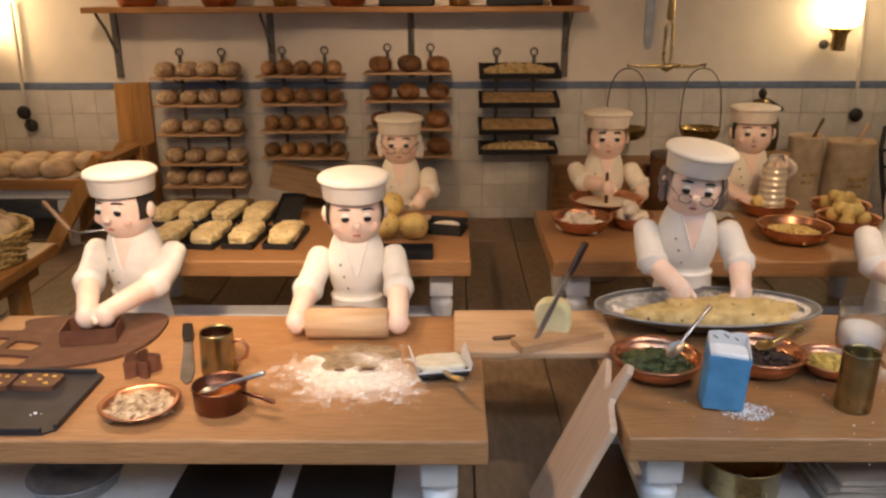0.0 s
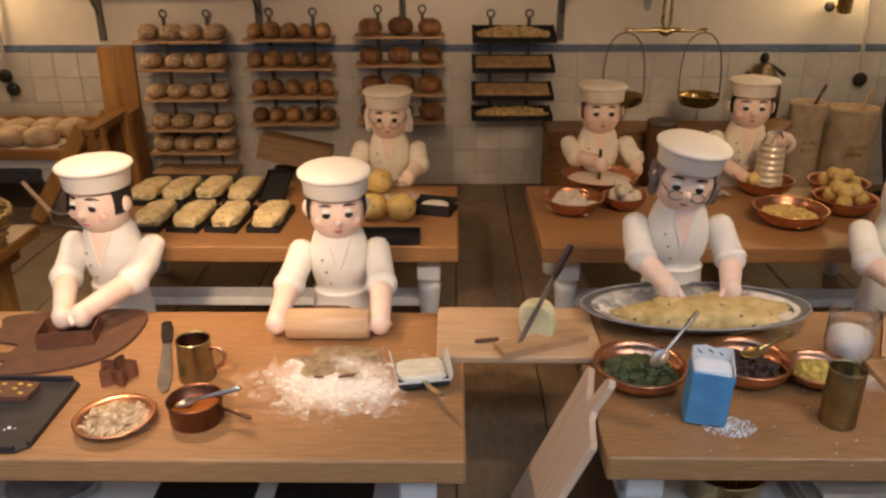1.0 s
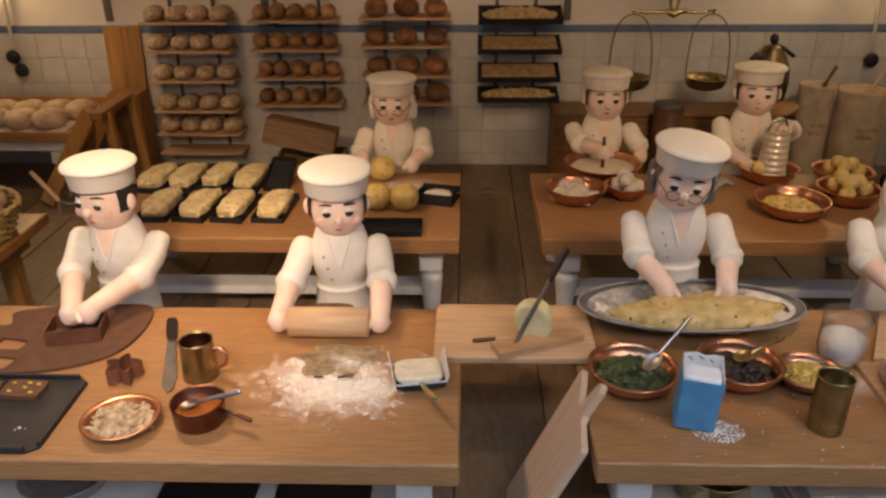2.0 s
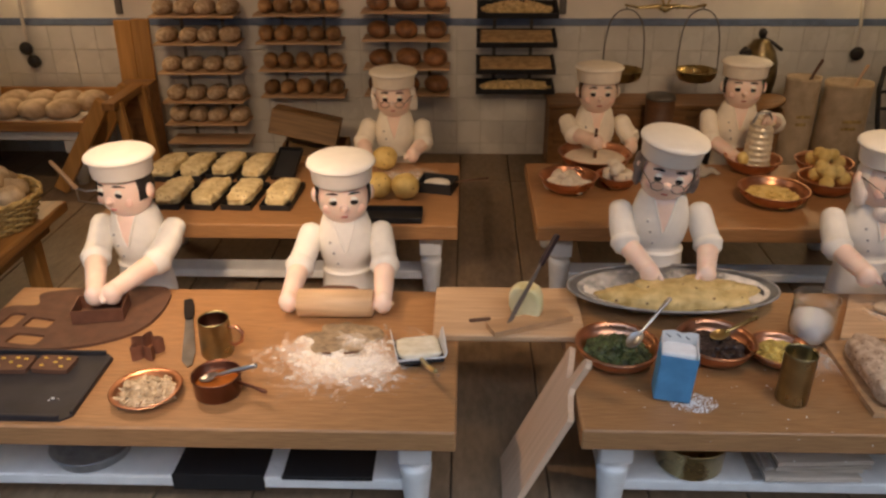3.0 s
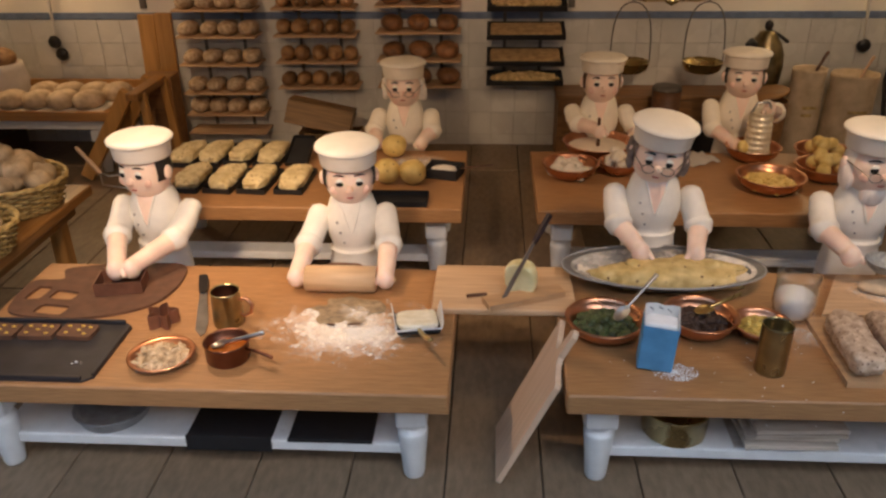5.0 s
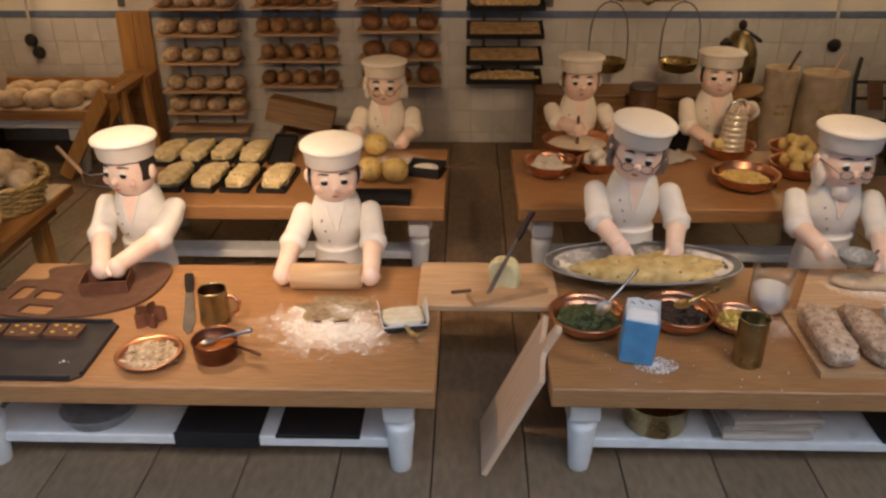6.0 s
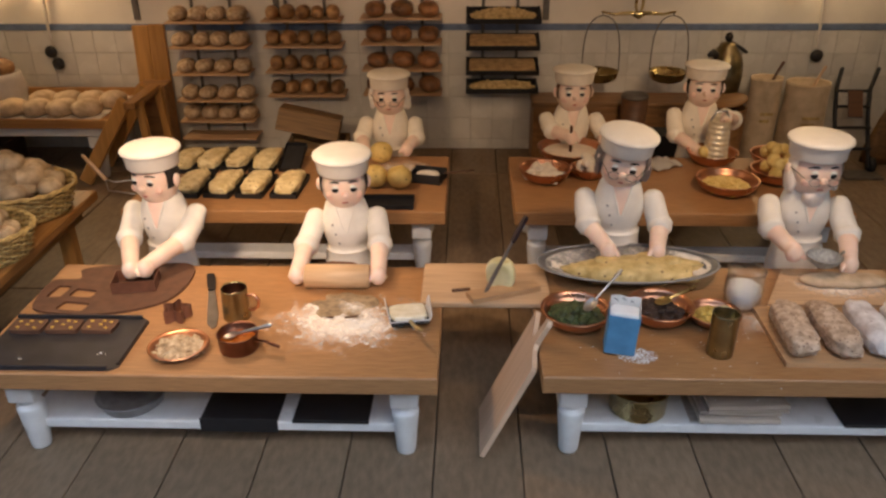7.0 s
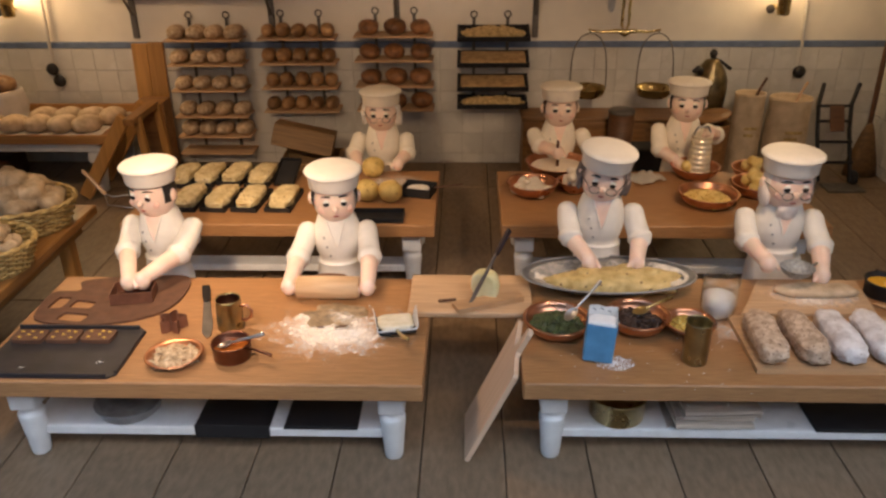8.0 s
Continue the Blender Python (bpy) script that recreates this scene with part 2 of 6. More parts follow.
M["slab"] = mat("brown_grey_stone_slab", (0.215, 0.147, 0.088), 0.5, var=0.10, scale=26, stretch=(2.6, 1.0, 1), bump=0.4, bump_scale=120, tint=0.14, base2=(0.255, 0.180, 0.114))
M["joint"] = mat("dark_joint", (0.048, 0.036, 0.026), 0.9, var=0.2, scale=40)
M["ceiling"] = mat("limewashed_wood_ceiling", (0.50, 0.38, 0.25), 0.8, var=0.08, scale=10)
M["pavement"] = mat("pavement", (0.22, 0.21, 0.20), 0.8, var=0.2, scale=6, bump=0.3)
M["string"] = mat("white_handle", (0.70, 0.66, 0.60), 0.5, var=0.08, bump=0.02)


def glow_mat(name, colour, strength):
    m = bpy.data.materials.new(name)
    m.use_nodes = True
    p = m.node_tree.nodes["Principled BSDF"]
    p.inputs["Base Color"].default_value = (0.8, 0.7, 0.5, 1)
    p.inputs["Emission Color"].default_value, p.inputs["Emission Strength"].default_value = colour, strength
    return m


M["glass"] = bpy.data.materials.new("thin_clear_glass")
M["glass"].use_nodes = True
gt = M["glass"].node_tree
gt.nodes.remove(gt.nodes["Principled BSDF"])
thin, gloss, both = (gt.nodes.new(k) for k in ("ShaderNodeBsdfTransparent", "ShaderNodeBsdfGlossy", "ShaderNodeMixShader"))
thin.inputs[0].default_value, gloss.inputs["Roughness"].default_value = (0.95, 0.96, 0.96, 1), 0.05
rim = gt.nodes.new("ShaderNodeLayerWeight")
rim.inputs[0].default_value = 0.35
gt.links.new(rim.outputs["Facing"], both.inputs[0])
for a, b in ((thin.outputs[0], both.inputs[1]), (gloss.outputs[0], both.inputs[2]), (both.outputs[0], gt.nodes["Material Output"].inputs[0])):
    gt.links.new(a, b)
M["chest_wood"] = mat("brown_chest_wood", (0.25, 0.118, 0.038), 0.5, var=0.2, scale=5, stretch=GX, base2=(0.31, 0.155, 0.055), bump=0.12, bump_scale=20, tint=0.15)
M["cookie"] = mat("pale_yellow_biscuits", (0.54, 0.37, 0.15), 0.6, var=0.25, scale=60, bump=0.3, base2=(0.68, 0.50, 0.25))
M["trough_wood"] = mat("old_brown_trough_wood", (0.25, 0.138, 0.052), 0.6, var=0.25, scale=6, stretch=GX, base2=(0.31, 0.178, 0.072), bump=0.2, bump_scale=20, tint=0.15)
M["board_pale"] = mat("scrubbed_pale_board", (0.54, 0.345, 0.195), 0.55, var=0.12, scale=6, stretch=GX, base2=(0.61, 0.405, 0.235), bump=0.12, bump_scale=20)
M["paddle"] = mat("scrubbed_paddle_wood", (0.62, 0.43, 0.29), 0.55, var=0.05, scale=6, stretch=(14, 0.9, 14), base2=(0.66, 0.47, 0.32), bump=0.04, bump_scale=20)
M["grey_board"] = mat("greyish_thin_board", (0.56, 0.48, 0.38), 0.6, var=0.12, scale=12, stretch=(1, 6, 6), base2=(0.64, 0.56, 0.46), bump=0.12, bump_scale=30, tint=0.25)
M["cake"] = mat("baked_sheet_cake", (0.42, 0.25, 0.115), 0.7, var=0.22, scale=40, bump=0.4, bump_scale=90, base2=(0.54, 0.36, 0.18), tint=0.2)
M["wet"] = mat("thin_brown_dough", (0.27, 0.185, 0.105), 0.6, var=0.3, scale=60, bump=0.25, base2=(0.40, 0.295, 0.18))
M["dark_handle"] = mat("dark_plum_handle", (0.030, 0.016, 0.022), 0.45, var=0.25, scale=40, bump=0.1)
M["blade"] = mat("dark_blade_steel", (0.30, 0.27, 0.25), 0.42, metal=0.6, var=0.2, scale=30, bump=0.03)
M["glow"] = glow_mat("lit_lamp_glass", (1.0, 0.72, 0.38, 1), 2.1)



def dust_mat(name, w, d, cover, layers=((14, 5, 1.5), (70, 4, 1.1), (420, 2, 1.2))):
    """Flour dust that thins out from the middle of a patch of size w by d, in fine grains."""
    m = mat(name, (0.82, 0.77, 0.70), 0.95, var=0.05, scale=60, bump=0.5, bump_scale=260)
    nt = m.node_tree
    out, p = nt.nodes["Material Output"], nt.nodes["Principled BSDF"]
    tc, mp, ln = (nt.nodes.new(k) for k in ("ShaderNodeTexCoord", "ShaderNodeMapping", "ShaderNodeVectorMath"))
    mp.inputs["Scale"].default_value, ln.operation = (2 / w, 2 / d, 0), "LENGTH"
    nt.links.new(tc.outputs["Object"], mp.inputs[0])
    nt.links.new(mp.outputs[0], ln.inputs[0])
    total = None
    for scale, detail, k in layers:
        n, a = nt.nodes.new("ShaderNodeTexNoise"), nt.nodes.new("ShaderNodeMath")
        n.inputs["Scale"].default_value, n.inputs["Detail"].default_value = scale, detail
        nt.links.new(tc.outputs["Object"], n.inputs["Vector"])
        a.operation = "MULTIPLY_ADD"
        a.inputs[1].default_value, a.inputs[2].default_value = k, -0.5 * k
        nt.links.new(n.outputs[0], a.inputs[0])
        if total:
            nt.links.new(total, a.inputs[2])
            b = nt.nodes.new("ShaderNodeMath")
            b.operation = "SUBTRACT"
            b.inputs[1].default_value = 0.5 * k
            nt.links.new(a.outputs[0], b.inputs[0])
            total = b.outputs[0]
        else:
            total = a.outputs[0]
    edge, add, clear, both = (nt.nodes.new(k) for k in ("ShaderNodeMapRange", "ShaderNodeMath", "ShaderNodeBsdfTransparent", "ShaderNodeMixShader"))
    edge.inputs["To Min"].default_value, edge.inputs["To Max"].default_value = cover, cover - 1.1
    nt.links.new(ln.outputs["Value"], edge.inputs[0])
    add.use_clamp = True
    nt.links.new(total, add.inputs[0])
    nt.links.new(edge.outputs[0], add.inputs[1])
    for a, b in ((add.outputs[0], both.inputs[0]), (clear.outputs[0], both.inputs[1]), (p.outputs[0], both.inputs[2]), (both.outputs[0], out.inputs[0])):
        nt.links.new(a, b)
    M[name] = m
    return name


# ---- mesh tools ----


def put(bm, verts, faces, m=None, mi=0, smooth=True):
    """Adds verts and faces, moved by the matrix m, with material slot mi."""
    vs = [bm.verts.new(m @ Vector(v) if m else v) for v in verts]
    for f in faces:
        try:
            face = bm.faces.new([vs[i] for i in f])
        except ValueError:
            continue
        face.material_index, face.smooth = mi, smooth
    return vs


def lathe(bm, profile, segs=28, m=None, mi=0, smooth=True, sx=1.0, sy=1.0, wob=0.0):
    """Turns a profile of (radius, height) about z. Ends at radius 0 are closed."""
    verts, faces, rings = [], [], []
    for r, z in profile:
        if r < 1e-6:
            rings.append([len(verts)])
            verts.append((0, 0, z))
        else:
            ring = []
            for i in range(segs):
                a = 2 * math.pi * i / segs
                k = 1 + wob * noise.noise((math.cos(a) * 2, math.sin(a) * 2, z * 20 + r * 9))
                ring.append(len(verts))
                verts.append((r * k * sx * math.cos(a), r * k * sy * math.sin(a), z))
            rings.append(ring)
    for a, b in zip(rings, rings[1:]):
        if len(a) == 1 and len(b) == 1:
            continue
        for i in range(segs):
            j = (i + 1) % segs
            if len(a) == 1:
                faces.append((a[0], b[j], b[i]))
            elif len(b) == 1:
                faces.append((a[i], a[j], b[0]))
            else:
                faces.append((a[i], a[j], b[j], b[i]))
    put(bm, verts, faces, m, mi, smooth)
    return bm


def box(bm, lo, hi, bevel=0.003, m=None, mi=0, segs=2):
    """A box from corner lo to corner hi with rounded edges."""
    t = bmesh.new()
    bmesh.ops.create_cube(t, size=1)
    c = [(a + b) / 2 for a, b in zip(lo, hi)]
    s = [b - a for a, b in zip(lo, hi)]
    for v in t.verts:
        v.co = Vector((c[0] + v.co.x * s[0], c[1] + v.co.y * s[1], c[2] + v.co.z * s[2]))
    if bevel:
        bmesh.ops.bevel(t, geom=t.edges[:], offset=min(bevel, min(s) * 0.45), segments=segs, affect="EDGES", profile=0.5)
    t.verts.index_update()
    put(bm, [v.co.copy() for v in t.verts], [[v.index for v in f.verts] for f in t.faces], m, mi, False)
    t.free()
    return bm


def tube(bm, pts, r, segs=10, m=None, mi=0, closed=False):
    """A round rod along pts; r is one radius or one for each point. Rounded ends."""
    pts = [Vector(p) for p in pts]
    rs = list(r) if isinstance(r, (list, tuple)) else [r] * len(pts)
    if not closed:
        d0, d1 = (pts[0] - pts[1]).normalized(), (pts[-1] - pts[-2]).normalized()
        pts = [pts[0] + d0 * rs[0] * 0.8, pts[0] + d0 * rs[0] * 0.5] + pts + [pts[-1] + d1 * rs[-1] * 0.5, pts[-1] + d1 * rs[-1] * 0.8]
        rs = [rs[0] * 0.35, rs[0] * 0.8] + rs + [rs[-1] * 0.8, rs[-1] * 0.35]
    n = len(pts)
    verts, faces = [], []
    up = None
    for i, p in enumerate(pts):
        a = pts[(i - 1) % n] if closed or i else pts[0]
        b = pts[(i + 1) % n] if closed or i < n - 1 else pts[-1]
        t = (b - a).normalized()
        if up is None:
            up = t.orthogonal().normalized()
        up = (up - t * up.dot(t)).normalized()
        side = t.cross(up)
        for k in range(segs):
            q = 2 * math.pi * k / segs
            verts.append(p + (up * math.cos(q) + side * math.sin(q)) * rs[i])
    for i in range(n if closed else n - 1):
        for k in range(segs):
            j, l = (i + 1) % n, (k + 1) % segs
            faces.append((i * segs + k, i * segs + l, j * segs + l, j * segs + k))
    if not closed:
        faces.append(tuple(range(segs))[::-1])
        faces.append(tuple((n - 1) * segs + k for k in range(segs)))
    put(bm, verts, faces, m, mi)
    return bm


def ball(bm, c, r, segs=16, rings=10, m=None, mi=0, lump=0.0, freq=20.0, seed=0.0, power=1.0, fine=0.0):
    """An ellipsoid with radii r, made lumpy by noise; power under 1 makes it boxier."""
    rx, ry, rz = r if isinstance(r, (tuple, list)) else (r, r, r)

    def sg(v):
        return math.copysign(abs(v) ** power, v)
    verts, faces = [], []
    for i in range(rings + 1):
        b = math.pi * i / rings - math.pi / 2
        for k in range(segs):
            a = 2 * math.pi * k / segs
            d = Vector((sg(math.cos(b)) * sg(math.cos(a)), sg(math.cos(b)) * sg(math.sin(a)), sg(math.sin(b))))
            p = Vector((d.x * rx, d.y * ry, d.z * rz))
            if lump:
                p *= 1 + lump * noise.noise(p * freq + Vector((seed, seed * 1.7, 0)))
            if fine:
                p *= 1 + fine * noise.noise(p * 75 + Vector((seed * 2.1, 0, seed))) + fine * 0.5 * noise.noise(p * 190 + Vector((0, seed, 3)))
            verts.append(Vector(c) + p)
            if i in (0, rings):
                break
    def at(i, k):
        if i == 0:
            return 0
        if i == rings:
            return 1 + (rings - 1) * segs
        return 1 + (i - 1) * segs + k % segs
    for i in range(rings):
        for k in range(segs):
            f = [at(i, k), at(i, k + 1), at(i + 1, k + 1), at(i + 1, k)]
            faces.append([v for n_, v in enumerate(f) if v not in f[:n_]])
    put(bm, verts, faces, m, mi)
    return bm


def sheet(bm, outline, z0, z1, holes=(), mi=0, m=None):
    """A flat plate with a given outline and holes, between heights z0 and z1."""
    t = bmesh.new()
    for loop in (outline, *holes):
        vs = [t.verts.new((x, y, z1)) for x, y in loop]
        for a, b in zip(vs, vs[1:] + vs[:1]):
            t.edges.new((a, b))
    bmesh.ops.triangle_fill(t, use_beauty=True, use_dissolve=False, edges=t.edges[:])
    bmesh.ops.recalc_face_normals(t, faces=t.faces[:])
    if t.faces and sum(f.normal.z for f in t.faces) < 0:
        bmesh.ops.reverse_faces(t, faces=t.faces[:])
    g = bmesh.ops.extrude_face_region(t, geom=t.faces[:])
    for v in g["geom"]:
        if isinstance(v, bmesh.types.BMVert):
            v.co.z = z0
    bmesh.ops.recalc_face_normals(t, faces=t.faces[:])
    t.verts.index_update()
    put(bm, [v.co.copy() for v in t.verts], [[v.index for v in f.verts] for f in t.faces], m, mi, False)
    t.free()
    return bm


def smooth_loop(pts, n=6):
    """A rounded closed outline through pts."""
    out, k = [], len(pts)
    for i in range(k):
        p0, p1, p2, p3 = (Vector(pts[(i + j - 1) % k]) for j in range(4))
        for s in range(n):
            t = s / n
            out.append(tuple(0.5 * (2 * p1 + (p2 - p0) * t + (2 * p0 - 5 * p1 + 4 * p2 - p3) * t * t + (3 * p1 - p0 - 3 * p2 + p3) * t ** 3)))
    return out


def mesh_of(name, bm, mats):
    me = bpy.data.meshes.new(name)
    bmesh.ops.recalc_face_normals(bm, faces=bm.faces[:])
    bm.to_mesh(me)
    bm.free()
    for x in mats if isinstance(mats, (list, tuple)) else [mats]:
        me.materials.append(M[x])
    return me


def part(name, bm, mats, parent, label="", at=(0, 0, 0)):
    ob = new(name, mesh_of(name, bm, mats) if isinstance(bm, bmesh.types.BMesh) else bm)
    ob.parent = parent
    ob.location = at
    return tagged(ob, label)


def thing(name, at, label, category, group="", rz=0.0, kind=""):
    ob = new(name)
    ob.empty_display_size = 0.02
    ob.matrix_basis = pose(*at, 0, 0, rz)
    return tagged(ob, label, category, group, kind)


def solo(name, bm, mats, at, label, category, group="", kind="", m=None):
    ob = new(name, mesh_of(name, bm, mats) if isinstance(bm, bmesh.types.BMesh) else bm)
    ob.matrix_basis = m if m else Matrix.Translation(at)
    return tagged(ob, label, category, group, kind)


def B():
    return bmesh.new()


def rot(rx=0, ry=0, rz=0, at=(0, 0, 0)):
    return pose(*at, rx, ry, rz)


rnd = random.Random(7)
TOP = 0.26

# ---- setting ----
XL, XR, YB, YF, ZC = -2.6, 1.97, 2.2, -0.75, 1.5
solo("ground", box(B(), (-40, -60, -0.45), (40, 40, -0.40), 0), "pavement", (0, 0, 0), "grey pavement in front of the display", "ground", kind="structure")
floor = solo("floor", box(B(), (XL - 0.1, YF, -0.40), (XR + 0.1, YB + 0.1, -0.008), 0), "joint", (0, 0, 0), "floor of long grey-brown stone slabs with dark joints", "floor", kind="structure")
wall_back = solo("wall_back", box(B(), (XL - 0.1, YB, -0.008), (XR + 0.1, YB + 0.1, ZC), 0), "plaster", (0, 0, 0), "cream plaster wall, tiled in white below a blue border", "wall", kind="structure")
wall_right = solo("wall_right", box(B(), (XR, YF, -0.008), (XR + 0.1, YB, ZC), 0), "plaster", (0, 0, 0), "cream plaster side wall with white tiles below", "wall", kind="structure")
solo("wall_left", box(B(), (XL - 0.1, YF, -0.008), (XL, YB, ZC), 0), "plaster", (0, 0, 0), "plain cream plaster side wall", "wall", kind="structure")
solo("ceiling", box(B(), (XL - 0.1, YF, ZC), (XR + 0.1, YB + 0.1, ZC + 0.06), 0), "ceiling", (0, 0, 0), "plain limewashed wooden ceiling over the display", "ceiling", kind="structure")
part("grout_bed", box(B(), (XL, YB - 0.004, -0.008), (XR, YB, 0.545), 0), "grout", wall_back)
part("border", box(B(), (XL, YB - 0.010, 0.546), (XR, YB, 0.574), 0.002), "border", wall_back, "faded blue painted border strip")
bm = B()
for iy in range(22):
    for iz in range(6):
        box(bm, (XR - 0.008, 2.1 - iy * 0.1, 0.046 + iz * 0.1 - 0.1 if iz else -0.008), (XR - 0.0005, 2.198 - iy * 0.1, 0.0443 + iz * 0.1), 0.002, segs=1)
part("side_tiles", bm, "tile", wall_right)
part("border", box(B(), (XR - 0.010, YF, 0.546), (XR, YB - 0.012, 0.574), 0.002), "border", wall_right, "faded blue painted border strip")

# Added wall behind the camera, keeps low sky light off the back.
solo("wall_opposite", box(B(), (-9, -4.0, -0.40), (9, -3.6, 3.0), 0), "pavement", (0, 0, 0), "unseen grey wall added to block low sky light", "wall", kind="structure")

# ---- work tables ----


def work_table(x0, x1, y0, label, depth=0.35):
    t = thing("work_table", ((x0 + x1) / 2, y0 + 0.25, 0), label, "table", "work tables of the bakery")
    hx = (x1 - x0) / 2
    part("tabletop", box(B(), (-hx, -0.25, 0.216), (hx, 0.25, TOP), 0.005, segs=3), "table", t, "thick oiled oak slab")
    part("shelf", box(B(), (-hx + 0.06, -0.172, 0.052), (hx - 0.06, -0.172 + depth, 0.077), 0.004), "white_paint", t, "white painted lower board")
    leg = B()
    box(leg, (-0.031, -0.031, 0.140), (0.031, 0.031, 0.2158), 0.004)
    lathe(leg, [(0, 0), (0.0205, 0), (0.0225, 0.006), (0.0265, 0.06), (0.0305, 0.105), (0.0315, 0.116), (0.0290, 0.122), (0.0225, 0.1245), (0.0215, 0.130), (0.0235, 0.135), (0.0285, 0.1385), (0.0285, 0.141)], 24)
    leg_mesh = mesh_of("leg", leg, "white_paint")
    for lx in (-hx + 0.078, hx - 0.078):
        for ly in (-0.168, 0.168):
            part("leg", leg_mesh, "", t, "white painted turned leg", (lx, ly, 0))
    return t


work_table(-1.02, 0.0, 0.0, "low oak work table with white turned legs and a floured top")
work_table(0.22, 1.24, 0.012, "low oak work table with white turned legs, dusted with sugar")
work_table(-1.02, -0.008, 0.86, "low oak work table with white legs, holding loaf tins", 0.07)
work_table(0.205, 1.24, 0.86, "low oak work table with white legs, holding copper bowls", 0.07)

# ---- dolls ----


def doll(x, y, label, palms, dz=0.0, yaw=0.0, head=(0, 22), hair="black_hair", glasses=False, beard="", whiskers="", size=1.0, brow=1.0, reach=(0.090, 0.016), lean=0, cloth="cloth", vee=1):
    """One wooden baker doll, a single mesh. palms: the two palms' places from its foot."""
    slots = [cloth, "skin", hair, "hat" if cloth == "cloth" else cloth, "ink", "lip", "button", "wire", "blush", "white_hair", "beard"]
    bm = B()
    base = [(0, 0), (0.072, 0.0), (0.068, 0.20), (0.060, 0.255), (0.0625, 0.268), (0.055, 0.272), (0.0545, 0.280), (0.062, 0.300),
            (0.0668, 0.325), (0.0665, 0.350), (0.0610, 0.376), (0.0540, 0.398), (0.0440, 0.416), (0.0320, 0.428), (0.0255, 0.436), (0.024, 0.458)]
    prof = []
    for (r0, z0), (r1, z1) in zip(base, base[1:]):
        for k in range(4):
            prof.append((r0 + (r1 - r0) * k / 4, z0 + (z1 - z0) * k / 4))
    prof = [(r, z + dz if z > 0.24 else z * (0.24 + dz) / 0.24) for r, z in prof]
    lathe(bm, prof, 64, sy=0.86)
    for f in bm.faces:
        if f.calc_center_median().z > 0.430 + dz:
            f.material_index = 1

    def front(x, z):
        r = next(r0 + (r1 - r0) * (z - z0) / (z1 - z0) for (r0, z0), (r1, z1) in zip(base, base[1:]) if z0 <= z <= z1 and z1 > z0)
        return -0.86 * math.sqrt(max(r * r - x * x, 0))

    def patch(half, zs, proud, mi):
        grid = []
        for z in zs:
            w = half(z)
            grid.append([(x, front(x, z) - proud, z + dz) for x in [w * (k / 6 - 1) for k in range(13)]])
        put(bm, [p for row in grid for p in row], [(i * 13 + k, i * 13 + k + 1, (i + 1) * 13 + k + 1, (i + 1) * 13 + k) for i in range(len(zs) - 1) for k in range(12)], mi=mi)

    zs = [0.327 + 0.098 * k / 14 for k in range(15)]
    patch(lambda z: (z - 0.325) * 0.30 + 0.0005, zs, 0.0012, vee)
    for side in (-1, 1):
        edge = [(side * ((z - 0.325) * 0.30 + 0.002), front((z - 0.325) * 0.30 + 0.002, z) - 0.001, z + dz) for z in zs]
        tube(bm, edge, 0.0026, 6, mi=0)
    for bz in (0.298, 0.326, 0.352):
        bx = -0.020 - (bz - 0.30) * 0.28
        ball(bm, (bx, front(bx, bz) - 0.0005, bz + dz), 0.0034, 8, 6, mi=6)
    turn = rot(0, 0, yaw)
    for v in bm.verts:
        v.co = turn @ v.co
    # head and hat
    hc = turn @ Vector((0, -0.018, 0.466 + dz))
    hm = Matrix.Translation(hc) @ rot(0, 0, yaw + head[0]) @ rot(head[1], lean, 0) @ Matrix.Scale(size * 1.12, 4)
    ball(bm, (0, 0, -0.005), (0.0545, 0.053, 0.0625), 32, 20, hm, 1)
    t = B()
    ball(t, (0, 0, 0), (0.0575, 0.0565, 0.0575), 40, 28)
    keep = []
    for f in t.faces:
        c = f.calc_center_median()
        if (c.y > 0.008 and c.z > -0.036) or (abs(c.x) > 0.0435 and c.y > -0.022 and c.z > -0.018):
            keep.append([v.co.copy() for v in f.verts])
    t.free()
    for vs in keep:
        put(bm, vs, [tuple(range(len(vs)))], hm, 2)
    for s in (-1, 1):
        ball(bm, (s * 0.057, 0.002, -0.004), (0.0075, 0.012, 0.016), 12, 8, hm, 1)
        ball(bm, (s * 0.0203, -0.0484, 0.0044), (0.0080, 0.0028, 0.0066), 16, 12, hm, 3)
        ball(bm, (s * 0.0203, -0.0490, -0.0008), (0.0084, 0.0034, 0.0064), 16, 12, hm, 4)
        tube(bm, [(s * 0.0115, -0.0512, 0.0176), (s * 0.0170, -0.0504, 0.0190), (s * 0.025, -0.0470, 0.0186), (s * 0.0330, -0.0415, 0.0150)], [0.0012, 0.0021 * brow, 0.0019 * brow, 0.0009], 6, hm, 4)
        ball(bm, (s * 0.029, -0.0382, -0.019), (0.0135, 0.0056, 0.0110), 18, 12, hm, 8)
        if whiskers:
            ball(bm, (s * 0.053, 0.004, -0.010), (0.014, 0.024, 0.034), 18, 14, hm, 9 if whiskers == "white" else 2, 0.5, 60, s + 3)
        if glasses:
            ring = [(s * 0.0200 + 0.0130 * math.cos(a), -0.0575 + 0.003 * math.sin(a), -0.0135 + 0.0080 * math.sin(a)) for a in [k * math.pi / 9 for k in range(18)]]
            tube(bm, ring, 0.0011, 5, hm, 7, True)
            tube(bm, [(s * 0.033, -0.0565, -0.011), (s * 0.055, -0.02, 0.003), (s * 0.060, 0.005, 0.006)], 0.001, 5, hm, 7)
    if glasses:
        tube(bm, [(-0.007, -0.0575, -0.011), (0, -0.0625, -0.0085), (0.007, -0.0575, -0.011)], 0.001, 5, hm, 7)
